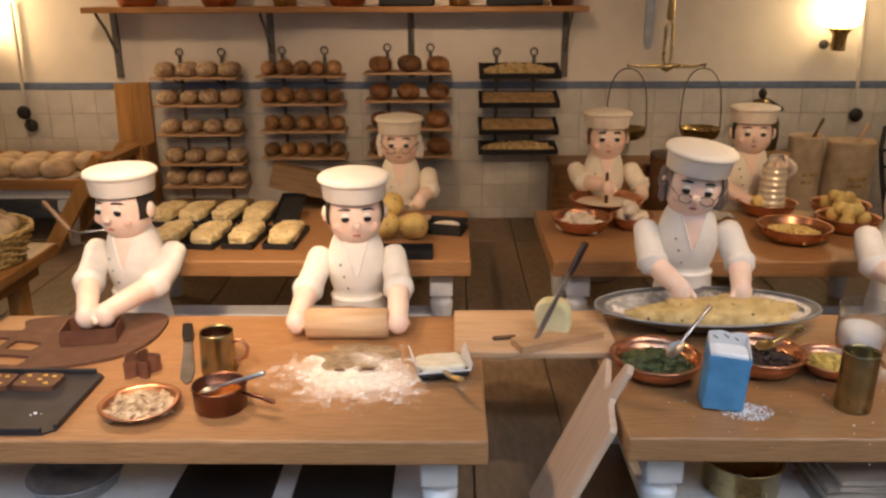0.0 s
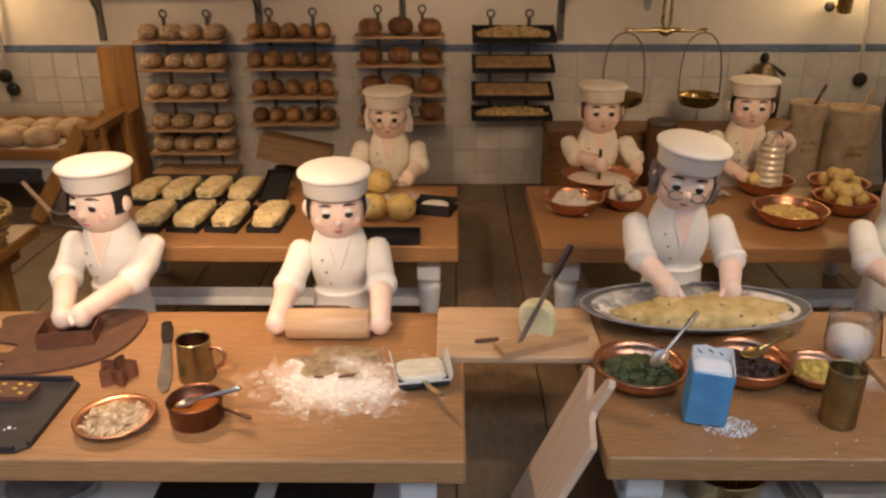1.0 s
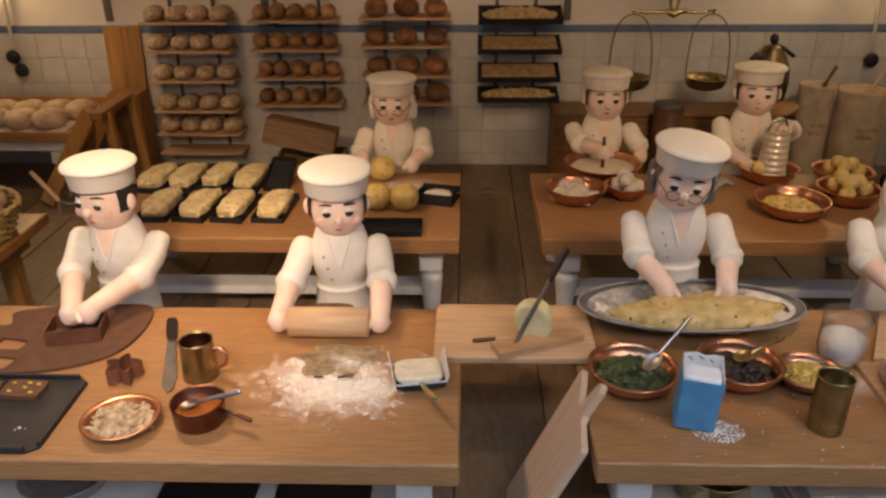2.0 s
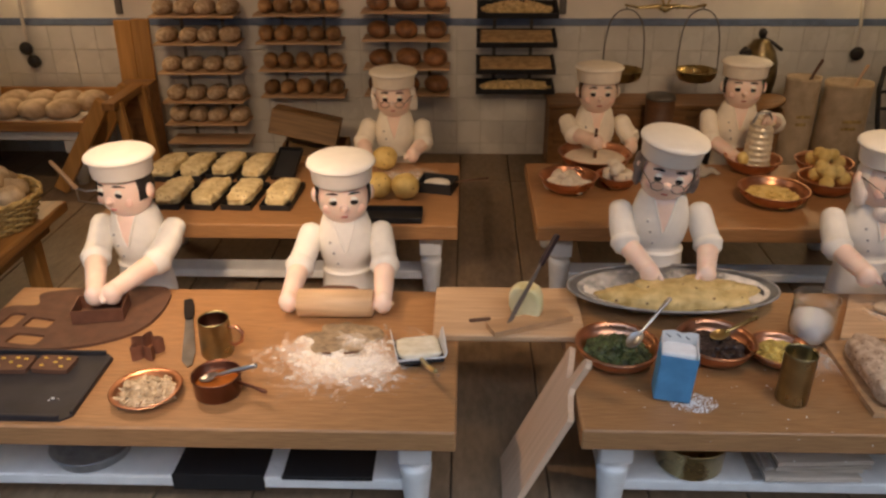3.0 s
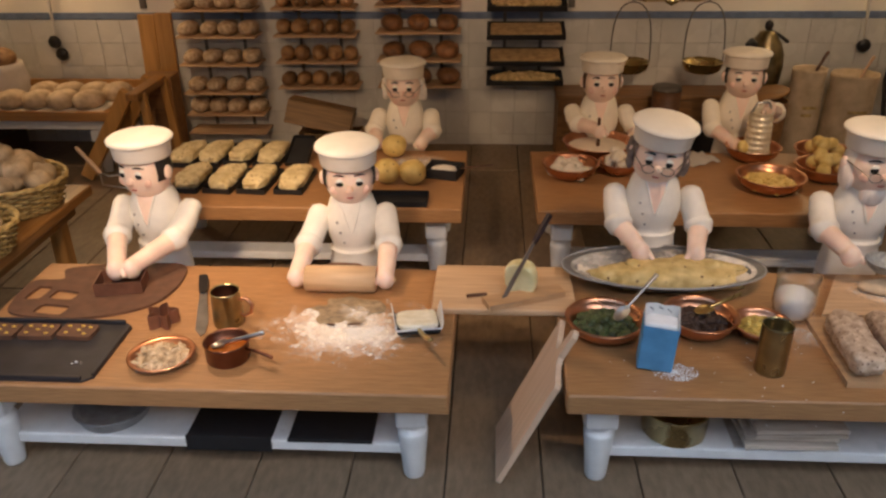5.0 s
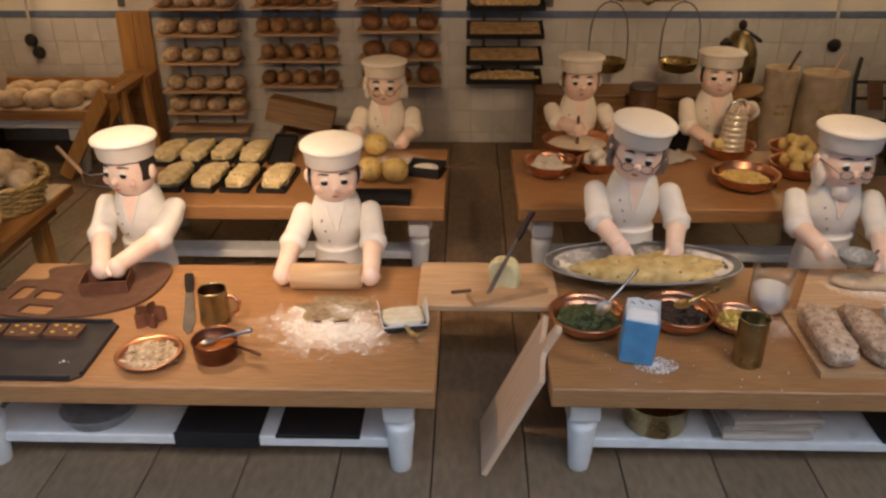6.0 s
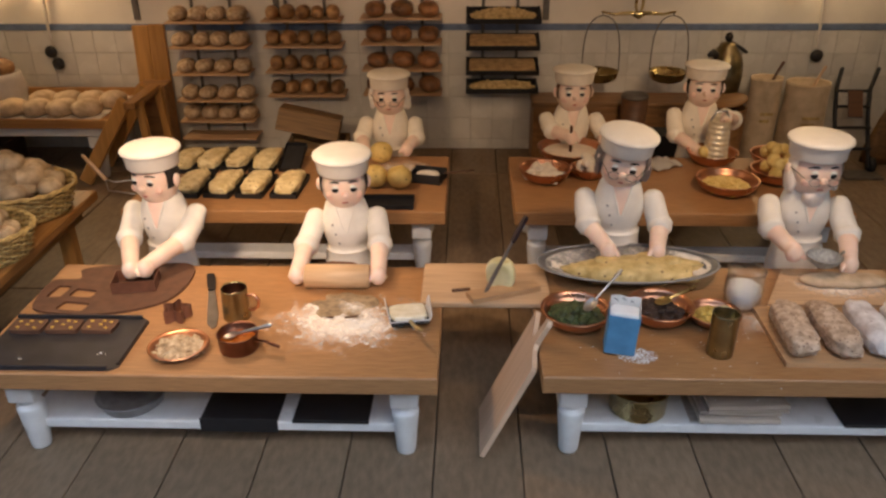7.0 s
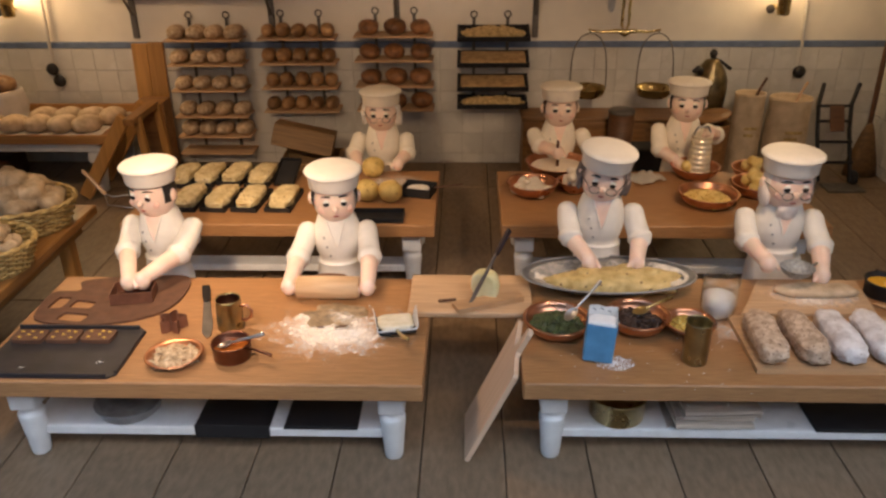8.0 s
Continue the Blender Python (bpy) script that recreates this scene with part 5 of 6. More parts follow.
def wicker(name, at, rx, ry, h, label, mats="wicker", flare=0.82, rows=10, stakes=34, rz=0.0):
    """A woven basket: stakes, wavy weavers and a thick rim."""
    t = thing(name, at, label, "basket", rz=rz)
    bm = B()
    for k in range(stakes):
        a = 2 * math.pi * k / stakes
        pts = [((flare + (1 - flare) * s) * rx * math.cos(a), (flare + (1 - flare) * s) * ry * math.sin(a), 0.004 + h * s) for s in (0, 0.5, 1)]
        tube(bm, pts, 0.0033, 5)
    part("stake_frame", bm, mats, t)
    bm = B()
    n = stakes * 2
    for r in range(rows):
        s = (r + 0.5) / rows
        f = flare + (1 - flare) * s
        pts = []
        for k in range(n):
            a = 2 * math.pi * k / n
            w = 0.0068 * math.cos(k * math.pi / 2 + r * math.pi)
            pts.append(((f * rx + w) * math.cos(a), (f * ry + w) * math.sin(a), 0.004 + h * s + rnd.uniform(-0.0006, 0.0006)))
        tube(bm, pts, h / rows * 0.50, 6, closed=True)
    part("weave", bm, mats, t)
    bm = B()
    for k in (0, 1):
        pts = []
        for i in range(96):
            a = 2 * math.pi * i / 96
            w = 0.004 * math.cos(i * 0.8 + k * math.pi)
            pts.append(((rx + w) * math.cos(a), (ry + w) * math.sin(a), h + 0.005 + 0.003 * math.sin(i * 0.8 + k * math.pi)))
        tube(bm, pts, 0.0052, 6, closed=True)
    part("rim", bm, mats, t, "twisted wicker rim")
    part("bottom", lathe(B(), [(0, 0), (1, 0), (1, 0.006), (0, 0.006)], 30, sx=rx * flare, sy=ry * flare), mats, t)
    return t


def bread(name, r, mat_name, seed, lump=0.08, power=0.9):
    bm = ball(B(), (0, 0, r[2] * 0.9), r, 20, 14, lump=lump, freq=24, seed=seed, power=power)
    for v in bm.verts:
        v.co.z = max(v.co.z, 0)
    return mesh_of(name, bm, mat_name)


wicker("bread_basket", (-1.335, 0.84, TOP), 0.190, 0.150, 0.085, "oval yellow wicker basket heaped with pale rolls")
wicker("bread_basket", (-1.285, 0.54, TOP), 0.160, 0.130, 0.080, "oval yellow wicker basket full of small rolls")


def split_roll(seed):
    """A roll with a shallow cross pressed into its top."""
    bm = ball(B(), (0, 0, 0.027), (0.042, 0.038, 0.031), 30, 20, lump=0.12, freq=24, seed=seed, power=0.9)
    for v in bm.verts:
        if v.co.z > 0.020:
            v.co.z -= 0.0050 * max(math.exp(-(v.co.x / 0.0055) ** 2), 0.8 * math.exp(-(v.co.y / 0.0055) ** 2))
        v.co.z = max(v.co.z, 0)
    return mesh_of("bread_roll", bm, "roll")


rolls = [split_roll(k * 2.3) for k in range(3)]
for cx, cy, rx, ry, n, zz, sc in ((-1.335, 0.84, 0.15, 0.115, 30, 0.066, 1.0), (-1.285, 0.54, 0.125, 0.095, 34, 0.062, 0.66)):
    for k in range(n):
        lev = 0 if k < n * 0.55 else (1 if k < n * 0.88 else 2)
        d, a = (1.0 - 0.34 * lev) * math.sqrt((k % 14 + 0.5) / 14), k * 2.4
        m = rot(rnd.uniform(-25, 25), rnd.uniform(-25, 25), rnd.uniform(0, 360), (cx + rx * d * math.cos(a), cy + ry * d * math.sin(a), TOP + zz + lev * 0.031))
        solo("bread_roll", rolls[k % 3], "", (0, 0, 0), "pale floury bread roll in a wicker basket", "roll", "rolls in the baskets", m=m @ Matrix.Scale(sc, 4))

# ---- proving table at the wall ----
pt = thing("proving_table", (-1.98, 1.96, 0), "low table with a white apron and an orange wooden dough tray", "table")
part("apron", box(B(), (-0.58, -0.185, 0.188), (0.502, 0.18, 0.2255), 0.005), "white_paint", pt, "white painted apron")
leg = B()
box(leg, (-0.03, -0.03, 0.135), (0.03, 0.03, 0.1875), 0.004)
lathe(leg, [(0, 0), (0.020, 0), (0.030, 0.10), (0.032, 0.120), (0.022, 0.128), (0.024, 0.136)], 20)
leg_mesh = mesh_of("leg", leg, "white_paint")
for lx in (-0.54, 0.466):
    for ly in (-0.15, 0.145):
        part("leg", leg_mesh, "", pt, "white painted turned leg", (lx, ly, 0))
part("tray_bottom", box(B(), (-0.58, -0.185, 0.226), (0.55, 0.190, 0.256), 0.003), "orange_x", pt)
part("tray_front", box(B(), (-0.58, -0.200, 0.226), (0.56, -0.1855, 0.267), 0.003), "orange_x", pt)
part("tray_back", box(B(), (-0.58, 0.1905, 0.226), (0.60, 0.205, 0.297), 0.003), "orange_x", pt)
part("tray_end", box(B(), (0.5505, -0.185, 0.226), (0.566, 0.190, 0.272), 0.003), "orange_y", pt)
part("floured_cloth", box(B(), (-0.57, -0.183, 0.2565), (0.500, 0.188, 0.261), 0.002), "flour", pt)
rounds = [bread("dough_round", (0.049, 0.066, 0.037), "raw", k * 3.7, 0.07) for k in range(3)]
for row, cols in ((0, (-1.975, -1.870, -1.765, -1.657, -1.551)), (1, (-1.800, -1.692, -1.583, -1.490))):
    for k, cx in enumerate(cols):
        solo("dough_round", rounds[(k + row) % 3], "", (0, 0, 0), "round of raw floury dough proving on a tray", "dough", "dough rounds on the tray", m=rot(0, 0, rnd.uniform(-35, -12), (cx, 1.842 + row * 0.128, 0.2613)))
trestle = thing("trestle", (-1.30, 1.72, 0), "orange wooden trestle with slanting legs", "trestle")
for ly in (-0.02, 0.20):
    part("leg", box(B(), (-0.027, -0.016, 0.004), (0.027, 0.016, 0.420), 0.004, m=rot(0, 33.5, 0, (-0.250, ly, 0.014))), "orange_z", trestle)
    part("leg", box(B(), (-0.016, -0.014, 0.0), (0.016, 0.014, 0.350), 0.004, m=rot(0, -4, 0, (0.046, ly + 0.032, 0.003))), "orange_z", trestle)
part("crossbar", box(B(), (-0.016, -0.05, 0.335), (0.032, 0.24, 0.364), 0.004), "orange_y", trestle)
sk = lathe(B(), [(0, 0), (0.080, 0), (0.095, 0.02), (0.097, 0.07), (0.092, 0.115), (0.088, 0.140), (0.081, 0.143), (0.080, 0.12), (0.05, 0.125), (0, 0.13)], 32, wob=0.12)
solo("white_sack", sk, "sack_white", (-1.995, 2.010, 0.2613), "white cloth sack standing on the dough tray", "sack")
ld = ball(B(), (0, 0, 0.02), (0.072, 0.06, 0.042), 18, 12, lump=0.1, freq=20)
solo("brown_loaf", ld, "crust", (-1.985, 2.005, 0.405), "brown loaf lying on the white sack", "loaf")
dark = thing("storage_box", (-2.15, 1.96, 0), "brown wooden box under the proving table", "box")
part("box_body", box(B(), (-0.17, -0.10, 0), (0.17, 0.10, 0.115), 0.004), "dark_wood", dark)

for k, (px, w, hh, tilt) in enumerate(((-1.400, 0.0358, 0.572, -4.5), (-1.327, 0.0358, 0.577, -4.5))):
    bm = B()
    box(bm, (-w, -0.011, 0), (w, 0.011, hh), 0.004)
    solo("dough_plank", bm, "orange_z", (0, 0, 0), "tall orange pine plank leaning against the wall", "plank", "planks against the wall", m=rot(tilt, 0, 0, (px, 2.130 - 0.0, 0.001)))
cab = thing("low_cabinet", (-1.318, 2.02, 0), "low brown wooden chest in front of the planks", "cabinet")
part("body", box(B(), (-0.064, -0.05, 0), (0.064, 0.05, 0.355), 0.004), "chest_wood", cab)
part("door", box(B(), (-0.054, -0.056, 0.02), (0.054, -0.0505, 0.338), 0.002), "chest_wood", cab)

# ---- bread racks on the wall ----
A_LOAF = [bread("long_loaf", (0.0375, 0.064, 0.029), "floury", k * 2.9, 0.10, 0.85) for k in range(4)]
B_LOAF = [bread("roll", (0.0300, 0.056, 0.029), "crust", k * 1.9, 0.07) for k in range(4)]
C_LOAF = [bread("round_loaf", (0.0480, 0.058, 0.034), "dark_crust", k * 2.1, 0.08) for k in range(3)]


def rack(x0, x1, heights, label):
    t = thing("bread_rack", ((x0 + x1) / 2, 2.19, heights[-1]), label, "rack", "bread racks on the wall")
    hx = (x1 - x0) / 2
    for z in heights:
        part("shelf", box(B(), (-hx, -0.135, z - heights[-1] - 0.008), (hx, -0.008, z - heights[-1]), 0.002), "board_pale", t, "thin pale wooden shelf")
    for ux in (-hx * 0.5, hx * 0.5):
        up = part("upright", box(B(), (ux - 0.007, -0.006, -0.03), (ux + 0.007, -0.001, heights[0] - heights[-1] + 0.075), 0.001), "iron", t, "grey iron upright")
        ring = [(ux + 0.014 * math.cos(a), -0.005, heights[0] - heights[-1] + 0.088 + 0.014 * math.sin(a)) for a in [k * math.pi / 8 for k in range(16)]]
        part("hook", tube(B(), ring, 0.0035, 6, closed=True), "iron", up)
        for z in heights:
            part("bracket", tube(B(), [(ux, -0.006, z - heights[-1] - 0.035), (ux, -0.10, z - heights[-1] - 0.013)], 0.003, 6), "iron", t)
    return t


HA, HB, HC = (0.606, 0.498, 0.382, 0.262, 0.168, 0.088), (0.612, 0.503, 0.394, 0.287), (0.622, 0.515, 0.402, 0.294)
rack(-1.245, -0.905, HA, "wooden bread rack on iron uprights with floury loaves")
rack(-0.830, -0.487, HB, "wooden bread rack on iron uprights with brown rolls")
rack(-0.405, -0.058, HC, "wooden bread rack on iron uprights with round dark loaves")
for hs, x0, step, n, meshes, nm, lab, grp in ((HA[:5], -1.200, 0.085, 4, A_LOAF, "long_loaf", "long floury loaf on a wooden rack shelf", "floury loaves"),
                                            (HB, -0.793, 0.0675, 5, B_LOAF, "bread_roll", "oval brown roll on a wooden rack shelf", "brown rolls"),
                                            (HC, -0.342, 0.113, 3, C_LOAF, "round_loaf", "round dark loaf on a wooden rack shelf", "dark loaves")):
    for z in hs:
        for k in range(n):
            m = rot(0, 0, rnd.uniform(-9, 9), (x0 + k * step + rnd.uniform(-0.004, 0.004), 2.123, z + 0.0003))
            s = rnd.uniform(0.93, 1.06)
            solo(nm, meshes[rnd.randrange(len(meshes))], "", (0, 0, 0), lab, "bread", grp, m=m @ Matrix.Diagonal((s, 1, s, 1)))

tr = thing("tray_rack", (0.197, 2.19, 0.30), "wall rack of four black baking trays", "rack")
for ux in (-0.075, 0.075):
    up = part("upright", box(B(), (ux - 0.007, -0.006, -0.03), (ux + 0.007, -0.001, 0.38), 0.001), "iron", tr, "grey iron upright")
    ring = [(ux + 0.014 * math.cos(a), -0.005, 0.393 + 0.014 * math.sin(a)) for a in [k * math.pi / 8 for k in range(16)]]
    part("hook", tube(B(), ring, 0.0035, 6, closed=True), "iron", up)
for k, z in enumerate((0.602, 0.490, 0.384, 0.303)):
    tilt = rot(13 if k < 3 else 5, 0, 0, (0.010, -0.140, z - 0.300))
    bm = B()
    box(bm, (-0.152, 0, 0), (0.152, 0.125, 0.003), 0.001, m=tilt)
    box(bm, (-0.159, -0.004, -0.002), (0.159, 0.001, 0.020), 0.001, m=tilt)
    box(bm, (-0.152, 0.123, 0), (0.152, 0.127, 0.022), 0.001, m=tilt)
    for s in (-1, 1):
        box(bm, (s * 0.154 - 0.004, 0, 0), (s * 0.154 + 0.004, 0.127, 0.024), 0.001, m=tilt)
    part("tray", bm, "black", tr, "black baking tray")
    for ux in (-0.075, 0.075):
        part("bracket", tube(B(), [(ux, -0.004, z - 0.330), (ux, -0.10, z - 0.300 + 0.006)], 0.003, 6), "iron", tr)
    m = Matrix.Translation((0.197, 2.19, 0.30)) @ tilt
    if k in (0, 3):
        bm = heap(0.135, 0.002, 0.022, 150, 0.013, 0.6, 41 + k, long=1.6)
        for v in bm.verts:
            v.co.y *= 0.38
        solo("small_biscuits", bm, "cookie", (0, 0, 0), "heap of small pale yellow biscuits on a black tray", "biscuits", kind="stuff", m=m @ Matrix.Translation((0, 0.062, 0.0035)))
    else:
        bm = box(B(), (-0.144, 0.006, 0.0035), (0.144, 0.120, 0.022), 0.008, segs=3)
        solo("sheet_cake", bm, "cake", (0, 0, 0), "flat brown sheet cake on a black tray", "cake", "sheet cakes", m=m)

# ---- shelf of copper over the racks ----
ts = thing("wall_shelf", (-0.50, 2.19, 0.862), "long orange wooden wall shelf on iron brackets", "shelf")
part("shelf_board", box(B(), (-0.955, -0.190, -0.012), (0.955, 0.004, 0.010), 0.003), "orange_x", ts)
for bx in (-0.910, -0.285, 0.278, 0.895):
    part("bracket_post", box(B(), (bx - 0.013, -0.010, -0.27), (bx + 0.013, 0.006, -0.0125), 0.002), "iron", ts, "grey iron post")
    part("bracket_brace", tube(B(), [(bx, -0.165, -0.014), (bx, -0.09, -0.075), (bx, -0.012, -0.165)], 0.006, 8), "iron", ts)
for cx, r, h, mn, lab in ((-1.27, 0.135, 0.10, "copper", "wide copper basin on the wall shelf"), (-0.955, 0.120, 0.09, "copper", "copper basin on the wall shelf"), (-0.70, 0.085, 0.11, "brass", "bright brass pot on the wall shelf"), (-0.46, 0.125, 0.09, "copper", "wide copper bowl on the wall shelf")):
    solo("shelf_pot", bowl_mesh(r * 0.66, h, mn, 0.72), "", (cx, 2.095, 0.8725), lab, "pot", "pots on the wall shelf")
for cx in (-0.23, 0.18):
    solo("dark_tin", box(B(), (-0.105, -0.06, 0), (0.105, 0.06, 0.055), 0.006), "black", (cx, 2.09, 0.8725), "black baking tin on the wall shelf", "tin", "tins on the wall shelf")
solo("shelf_pot", bowl_mesh(0.045, 0.085, "brass", 0.8), "", (-0.03, 2.095, 0.8725), "small brass pot on the wall shelf", "pot", "pots on the wall shelf")
solo("shelf_pot", bowl_mesh(0.05, 0.07, "dark_copper", 0.8), "", (0.365, 2.095, 0.8725), "small dark copper pot on the wall shelf", "pot", "pots on the wall shelf")

# ---- wooden troughs on the floor ----


def trough(at, rr, lx, ly, h, lab):
    """A long dough trough of boards with sloping sides."""
    t = thing("dough_trough", (0, 0, 0), lab, "trough", "brown dough troughs")
    t.matrix_basis = rot(*rr, at)
    part("bottom", box(B(), (-lx, -ly, 0), (lx, ly, 0.010), 0.002), "trough_wood", t)
    for s in (-1, 1):
        part("side_board", box(B(), (-lx, -0.006, 0.0), (lx, 0.006, h), 0.002, m=rot(-s * 8, 0, 0, (0, s * (ly + 0.004), 0.002))), "trough_wood", t)
        part("end_board", box(B(), (-0.006, -ly, 0.0105), (0.006, ly, h), 0.002, m=rot(0, 0, 0, (s * (lx - 0.006), 0, 0))), "trough_wood", t)


trough((-0.56, 1.74, 0.0), (0, 0, 3), 0.125, 0.075, 0.185, "brown wooden dough trough standing on the floor")
trough((-0.578, 1.765, 0.305), (170, 13.5, 3), 0.125, 0.075, 0.088, "brown wooden dough trough tipped over another")

# ---- scales, ladles, lamps ----
sc = thing("balance_scale", (0.755, 1.99, 0.36), "brass hanging balance scale with two pans", "scale")
part("hanger", tube(B(), [(0, 0.0, 0.47), (0, 0.0, 0.66), (0, 0.10, 0.69), (0, 0.205, 0.69)], [0.014, 0.012, 0.012, 0.012], 12), "brass", sc, "brass hanger fixed to the wall")
part("fork", tube(B(), [(0, 0, 0.285), (0.014, 0, 0.32), (0.013, 0, 0.44), (0, 0, 0.47), (-0.013, 0, 0.44), (-0.014, 0, 0.32)], 0.0065, 8, closed=True), "brass", sc)
part("beam", tube(B(), [(-0.150, 0, 0.300), (-0.10, 0, 0.290), (-0.03, 0, 0.295), (0, 0, 0.285), (0.03, 0, 0.295), (0.10, 0, 0.290), (0.150, 0, 0.300)], [0.004, 0.006, 0.009, 0.016, 0.009, 0.006, 0.004], 12), "brass", sc)
for s in (-1, 1):
    x = s * 0.142
    part("pan", lathe(B(), [(0, 0.018), (0.046, 0.019), (0.065, 0.026), (0.074, 0.042), (0.077, 0.060), (0.0795, 0.061), (0.077, 0.063), (0.072, 0.044), (0.060, 0.028), (0, 0.022)], 28, rot(0, 0, 0, (x, -0.02, 0))), "brass", sc, "round brass pan")
    arc = [(x + 0.077 * math.cos(a) * (1 + 0.25 * math.sin(a) ** 2), -0.02 + 0.02 * math.sin(a), 0.060 + 0.225 * math.sin(a) ** 0.75) for a in [k * math.pi / 16 for k in range(17)]]
    part("bow", tube(B(), arc, 0.0028, 6), "iron", sc, "thin dark wire bow")
    part("link", tube(B(), [(x + 0.005 * s, 0, 0.300), (x, -0.002, 0.285)], 0.003, 6), "iron", sc)
cut = thing("wall_knife", (0.725, 2.185, 0.80), "broad steel blade hanging on the wall", "blade")
part("blade", sheet(B(), smooth_loop([(-0.014, -0.08), (0.014, -0.08), (0.016, 0.08), (0.0, 0.13), (-0.016, 0.08)], 4), 0, 0.004, m=rot(90, 0, 0, (0, 0, 0))), "steel", cut)

for lx, cups in ((-1.815, ((-0.008, 0.455), (0.014, 0.402))), (1.588, ((0.0, 0.440),))):
    t = thing("ladle", (lx, 2.188, 0.42), "dark iron ladle hanging on the wall by a white handle", "ladle", "ladles on the wall")
    part("handle", tube(B(), [(0.004 if len(cups) == 2 else -0.032, -0.008, 0.46), (0.0 if len(cups) == 2 else -0.014, -0.008, 0.25), (-0.004 if len(cups) == 2 else 0, -0.010, cups[0][1] - 0.42 + 0.03)], [0.007, 0.009, 0.005], 8), "string", t, "white handle")
    for cx, cz in cups:
        part("cup", ball(B(), (cx, -0.020, cz - 0.42), (0.028, 0.018, 0.028), 18, 12), "ink", t, "round black cup")

for lx in (-1.93, 1.445):
    t = thing("wall_lamp", (lx, 2.19, 0.70), "lit brass wall lamp with a glowing glass", "lamp", "wall lamps")
    part("bracket", tube(B(), [(-0.012, 0.0, 0.025), (-0.012, -0.05, 0.02), (0, -0.085, 0.03)], 0.007, 8), "brass", t)
    burner = part("burner", lathe(B(), [(0, 0), (0.024, 0), (0.027, 0.010), (0.027, 0.060), (0.034, 0.070), (0.046, 0.080), (0.044, 0.086), (0, 0.086)], 28, rot(0, 0, 0, (0, -0.085, 0.0))), "brass", t)
    part("knob", ball(B(), (-0.050, -0.07, 0.022), (0.019, 0.016, 0.019), 14, 10), "iron", burner)
    part("lamp_glass", lathe(B(), [(0.046, 0.088), (0.066, 0.100), (0.072, 0.135), (0.070, 0.185), (0.056, 0.225), (0.050, 0.225), (0.066, 0.185), (0.068, 0.135), (0.062, 0.103), (0.044, 0.091)], 28, rot(0, 0, 0, (0, -0.085, 0))), "glow", t, "glowing lamp glass").visible_shadow = False

# ---- chest, sacks and trolley at the back ----
ch = thing("wooden_chest", (0.77, 2.095, 0), "long low brown wooden chest against the wall", "chest")
part("chest_body", box(B(), (-0.425, -0.085, 0), (0.425, 0.085, 0.252), 0.005), "chest_wood", ch)
part("lid", box(B(), (-0.432, -0.092, 0.2525), (0.432, 0.088, 0.272), 0.005), "chest_wood", ch)
for dx in (-0.285, 0, 0.285):
    part("panel", box(B(), (dx - 0.12, -0.090, 0.03), (dx + 0.12, -0.0855, 0.225), 0.003), "chest_wood", ch)
bin_ = thing("round_bin", (0.762, 1.925, 0), "dark round wooden bin with a grey lid", "bin")
part("bin_body", lathe(B(), [(0, 0), (0.050, 0), (0.056, 0.32), (0.052, 0.32), (0.048, 0.008), (0, 0.008)], 28), "dark_wood", bin_)
part("bin_lid", lathe(B(), [(0, 0.3205), (0.056, 0.3205), (0.058, 0.326), (0.053, 0.336), (0.02, 0.341), (0, 0.341)], 28), "iron", bin_, "grey lid")
solo("black_box", box(B(), (-0.09, -0.06, 0), (0.09, 0.06, 0.215), 0.008), "black", (0.885, 1.80, 0.0), "black metal box standing on the floor", "box")
tub = thing("wooden_tub", (1.130, 1.86, 0), "round brown wooden tub with a sloping lid", "tub")
part("tub_body", lathe(B(), [(0, 0), (0.072, 0), (0.080, 0.30), (0.076, 0.30), (0.068, 0.01), (0, 0.01)], 24, smooth=False), "chest_wood", tub)
part("tub_lid", lathe(B(), [(0, 0), (0.080, 0), (0.082, 0.006), (0.076, 0.012), (0, 0.014)], 24, rot(0, -14, 0, (0, 0, 0.320))), "chest_wood", tub)
jug = thing("coffee_jug", (1.172, 2.095, 0.2725), "brown brass jug with a black knob and spout", "jug")
part("jug_body", lathe(B(), [(0, 0), (0.06, 0), (0.070, 0.02), (0.078, 0.10), (0.074, 0.155), (0.056, 0.200), (0.034, 0.230), (0.032, 0.236), (0.012, 0.244), (0, 0.244)], 28), "old_brass", jug)
part("spout", tube(B(), [(-0.048, -0.02, 0.185), (-0.070, -0.03, 0.205), (-0.084, -0.035, 0.196)], [0.020, 0.016, 0.010], 12), "ink", jug, "black spout")
part("knob", ball(B(), (0, 0, 0.264), (0.017, 0.017, 0.021), 14, 10), "ink", jug, "black knob")
part("lever", tube(B(), [(0.0, 0.0, 0.246), (0.03, -0.01, 0.236), (0.075, -0.02, 0.204)], [0.006, 0.006, 0.008], 8), "ink", jug, "black lever")
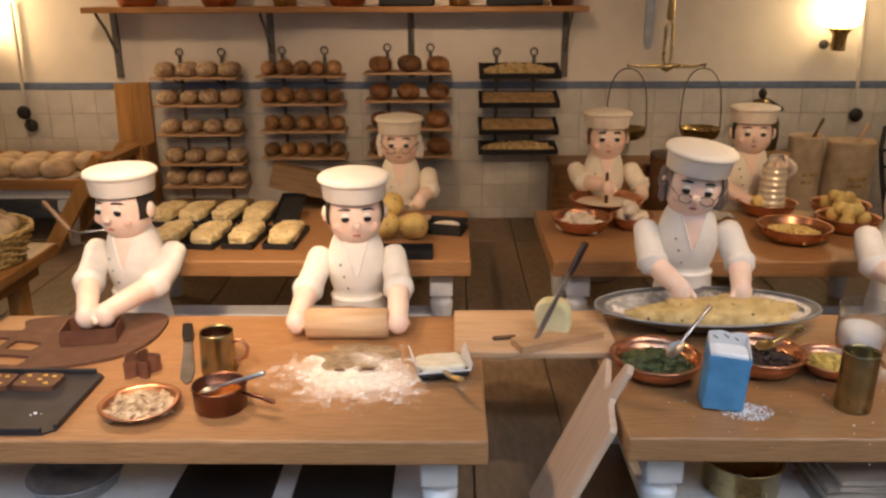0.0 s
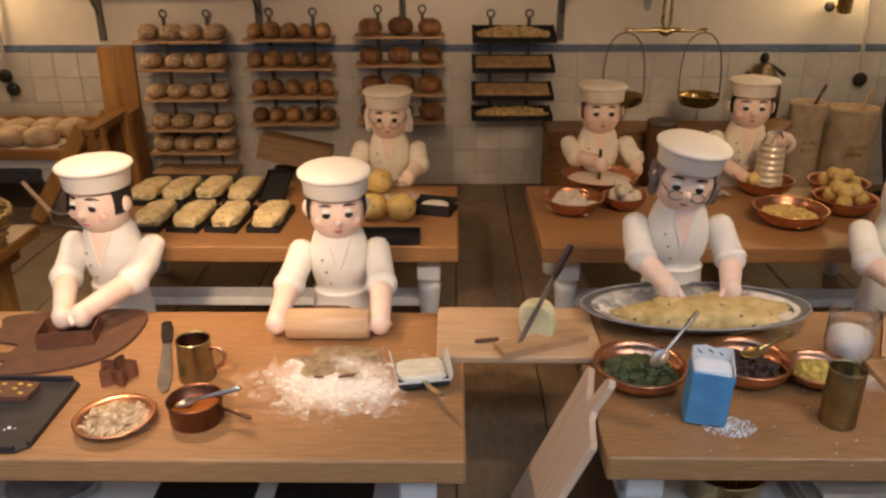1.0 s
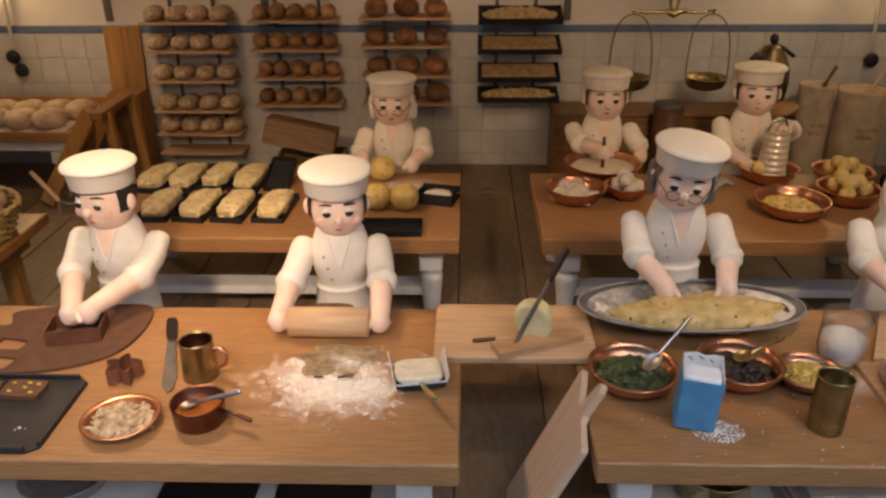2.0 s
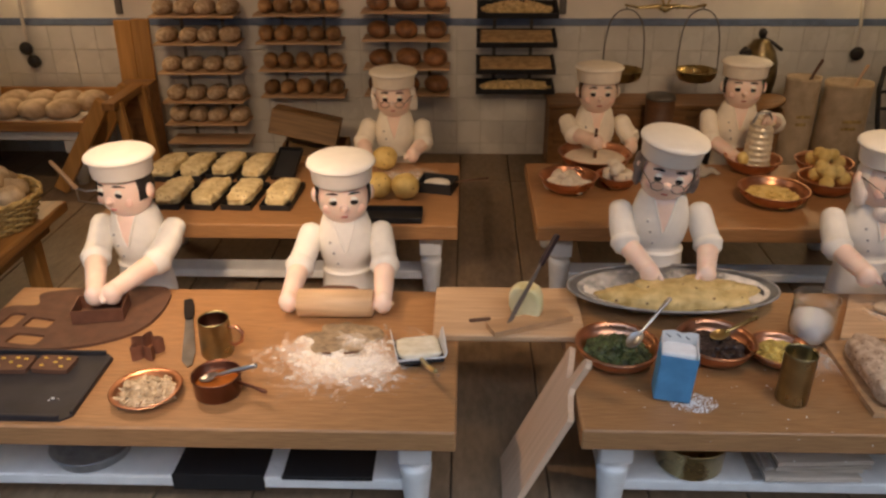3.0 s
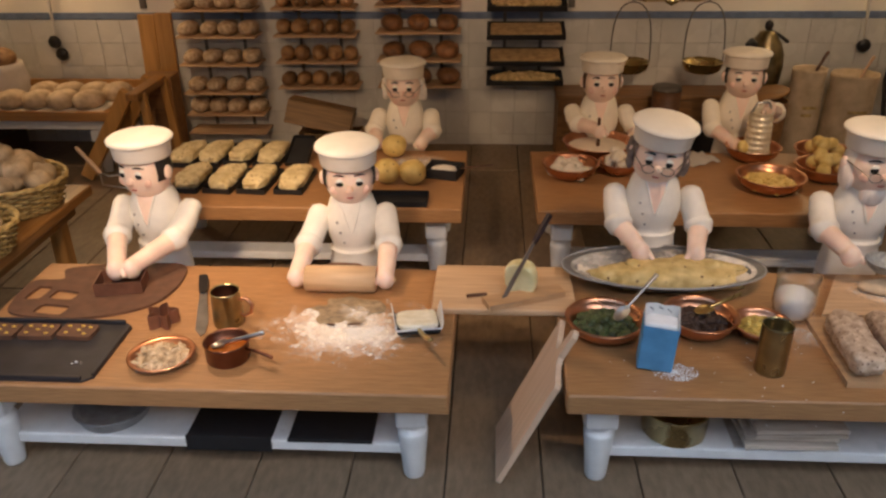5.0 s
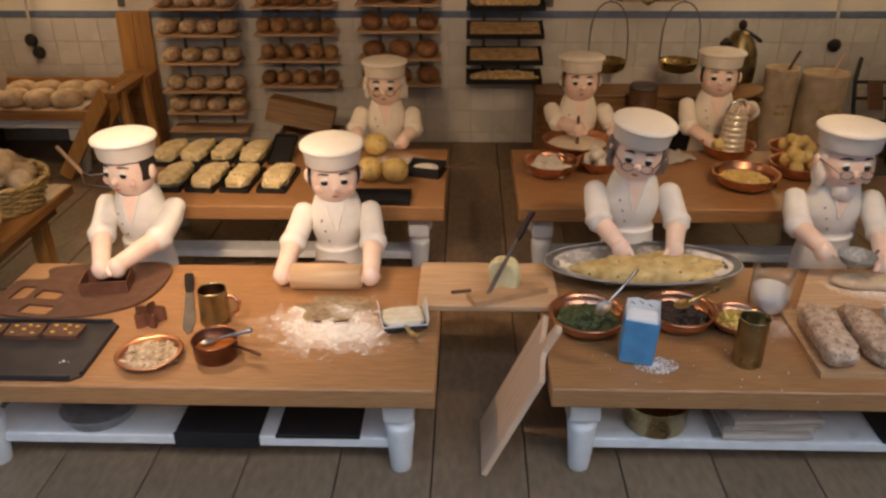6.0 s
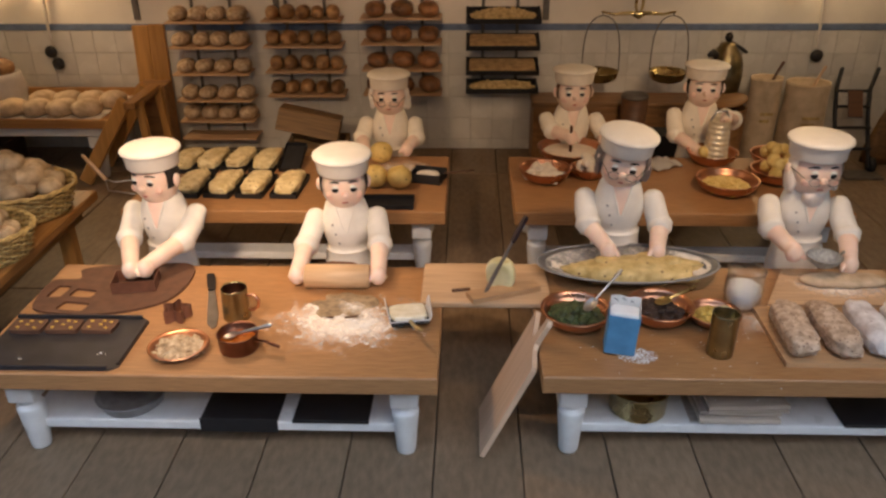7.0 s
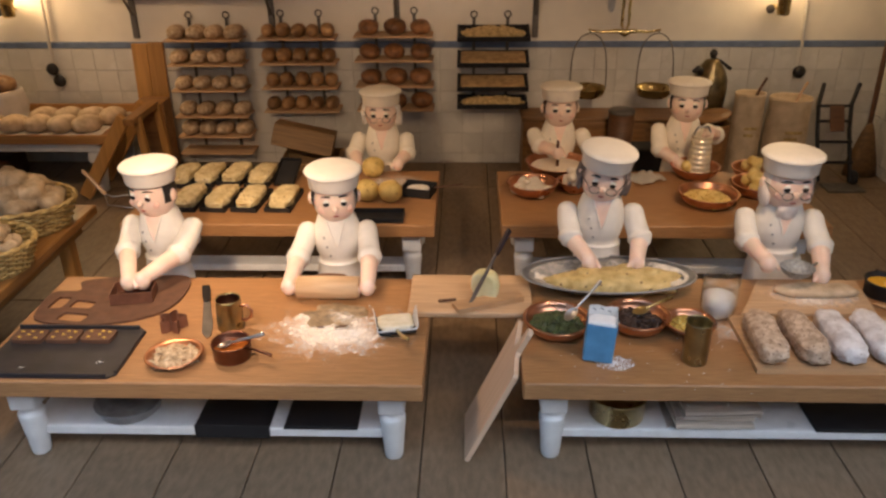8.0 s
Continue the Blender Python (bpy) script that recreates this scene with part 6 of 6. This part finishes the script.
for sx, w, h, lab in ((1.335, 0.064, 0.385, "tall cream flour sack with a scoop handle sticking out"), (1.515, 0.088, 0.365, "wide cream flour sack with a scoop handle sticking out")):
    t = thing("flour_sack", (sx, 2.02, 0), lab, "sack", "flour sacks")
    bm = lathe(B(), [(0, 0), (w * 0.95, 0), (w * 1.08, 0.03), (w * 1.10, h * 0.5), (w * 1.0, h * 0.86), (w * 1.06, h * 0.97), (w * 1.04, h), (w * 0.96, h * 0.98), (w * 0.94, h * 0.9), (0, h * 0.91)], 40, sy=0.82, wob=0.09)
    part("bag", bm, "sack", t)
    bm = B()
    for k, z in enumerate((0.60, 0.52)):
        box(bm, (-w * 0.4, -w * 0.93, h * z), (w * (0.45 - k * 0.2), -w * 0.91, h * z + 0.012), 0.001)
    part("print_bar", bm, "wicker", t, "faded brown printed bars")
    solo("scoop_handle", tube(B(), [(0, 0, -0.02), (0.03, 0.02, 0.04), (0.055, 0.03, 0.085)], [0.008, 0.006, 0.007], 8), "dark_wood" if sx < 1.4 else "wood_y", (sx + 0.005, 2.0, h * 0.93), "wooden scoop handle standing in a flour sack", "scoop")
tl = thing("sack_trolley", (1.735, 2.0, 0), "dark iron sack trolley leaning against the wall", "trolley")
for s in (-1, 1):
    part("rail", tube(B(), [(s * 0.07 - 0.03, -0.12, 0.03), (s * 0.07 - 0.02, 0.0, 0.22), (s * 0.072 - 0.008, 0.06, 0.32), (s * 0.078 + 0.022, 0.10, 0.40)], 0.009, 10), "black", tl, "dark iron rail")
    part("wheel", lathe(B(), [(0, -0.012), (0.03, -0.012), (0.034, 0), (0.03, 0.012), (0, 0.012)], 24, rot(0, 90, 0, (s * 0.09 - 0.03, -0.10, 0.035))), "black", tl)
for z, y in ((0.10, -0.085), (0.18, -0.04), (0.26, 0.006), (0.32, 0.036)):
    part("crossbar", tube(B(), [(-0.09, y, z), (0.05, y, z)], 0.007, 8), "black", tl)
part("slat", box(B(), (-0.032, -0.005, 0.09), (0.032, 0.005, 0.205), 0.005, m=rot(-26, 0, 0, (-0.015, -0.065, 0.14))), "dark_wood", tl, "brown wooden slat")
part("toe_plate", box(B(), (-0.08, -0.20, 0.002), (0.08, -0.10, 0.010), 0.002), "iron", tl)
br = thing("broom", (1.885, 2.03, 0), "brown broom leaning in the corner", "broom")
part("stick", tube(B(), [(0, 0, 0.10), (0.03, 0.07, 0.50), (0.05, 0.10, 0.74)], 0.011, 10), "dark_wood", br)
part("bristles", lathe(B(), [(0, 0), (0.075, 0.0), (0.07, 0.06), (0.03, 0.20), (0.014, 0.24), (0, 0.24)], 24, sy=0.5, wob=0.12), "wicker_dark", br)

# ---- floor slabs and wall tiles ----
SLAB = 0.2003
slab_meshes = {}
ys = [-0.75, -0.31, 0.82, 1.86, 2.19]
for ix in range(-14, 12):
    x0 = -0.0125 + ix * SLAB
    for k, (ya, yb) in enumerate(zip(ys, ys[1:])):
        a, b = max(x0 + 0.0015, XL), min(x0 + SLAB - 0.0015, XR)
        if b - a < 0.02:
            continue
        key = (round(b - a, 3), k)
        if key not in slab_meshes:
            slab_meshes[key] = mesh_of("slab", box(B(), (0, 0, -0.012), (b - a, yb - ya - 0.004, 0), 0.002, segs=1), "slab")
        part("slab", slab_meshes[key], "", floor, "", (a, ya + 0.002, rnd.uniform(-0.0006, 0)))
tile_meshes = {}
for ix in range(46):
    x0 = XL + 0.07 + (ix - 1) * 0.1
    a, b = max(x0 + 0.0008, XL), min(x0 + 0.0992, XR - 0.009)
    if b - a < 0.01:
        continue
    for iz in range(6):
        z1 = 0.545 - iz * 0.1
        z0 = max(z1 - 0.0984, -0.006)
        key = (round(b - a, 3), round(z1 - z0, 3))
        if key not in tile_meshes:
            tile_meshes[key] = mesh_of("tile", box(B(), (0, -0.004, 0), (b - a, 0, z1 - z0), 0.0015, segs=1), "tile")
        part("tile", tile_meshes[key], "", wall_back, "", (a, YB - 0.004, z0))
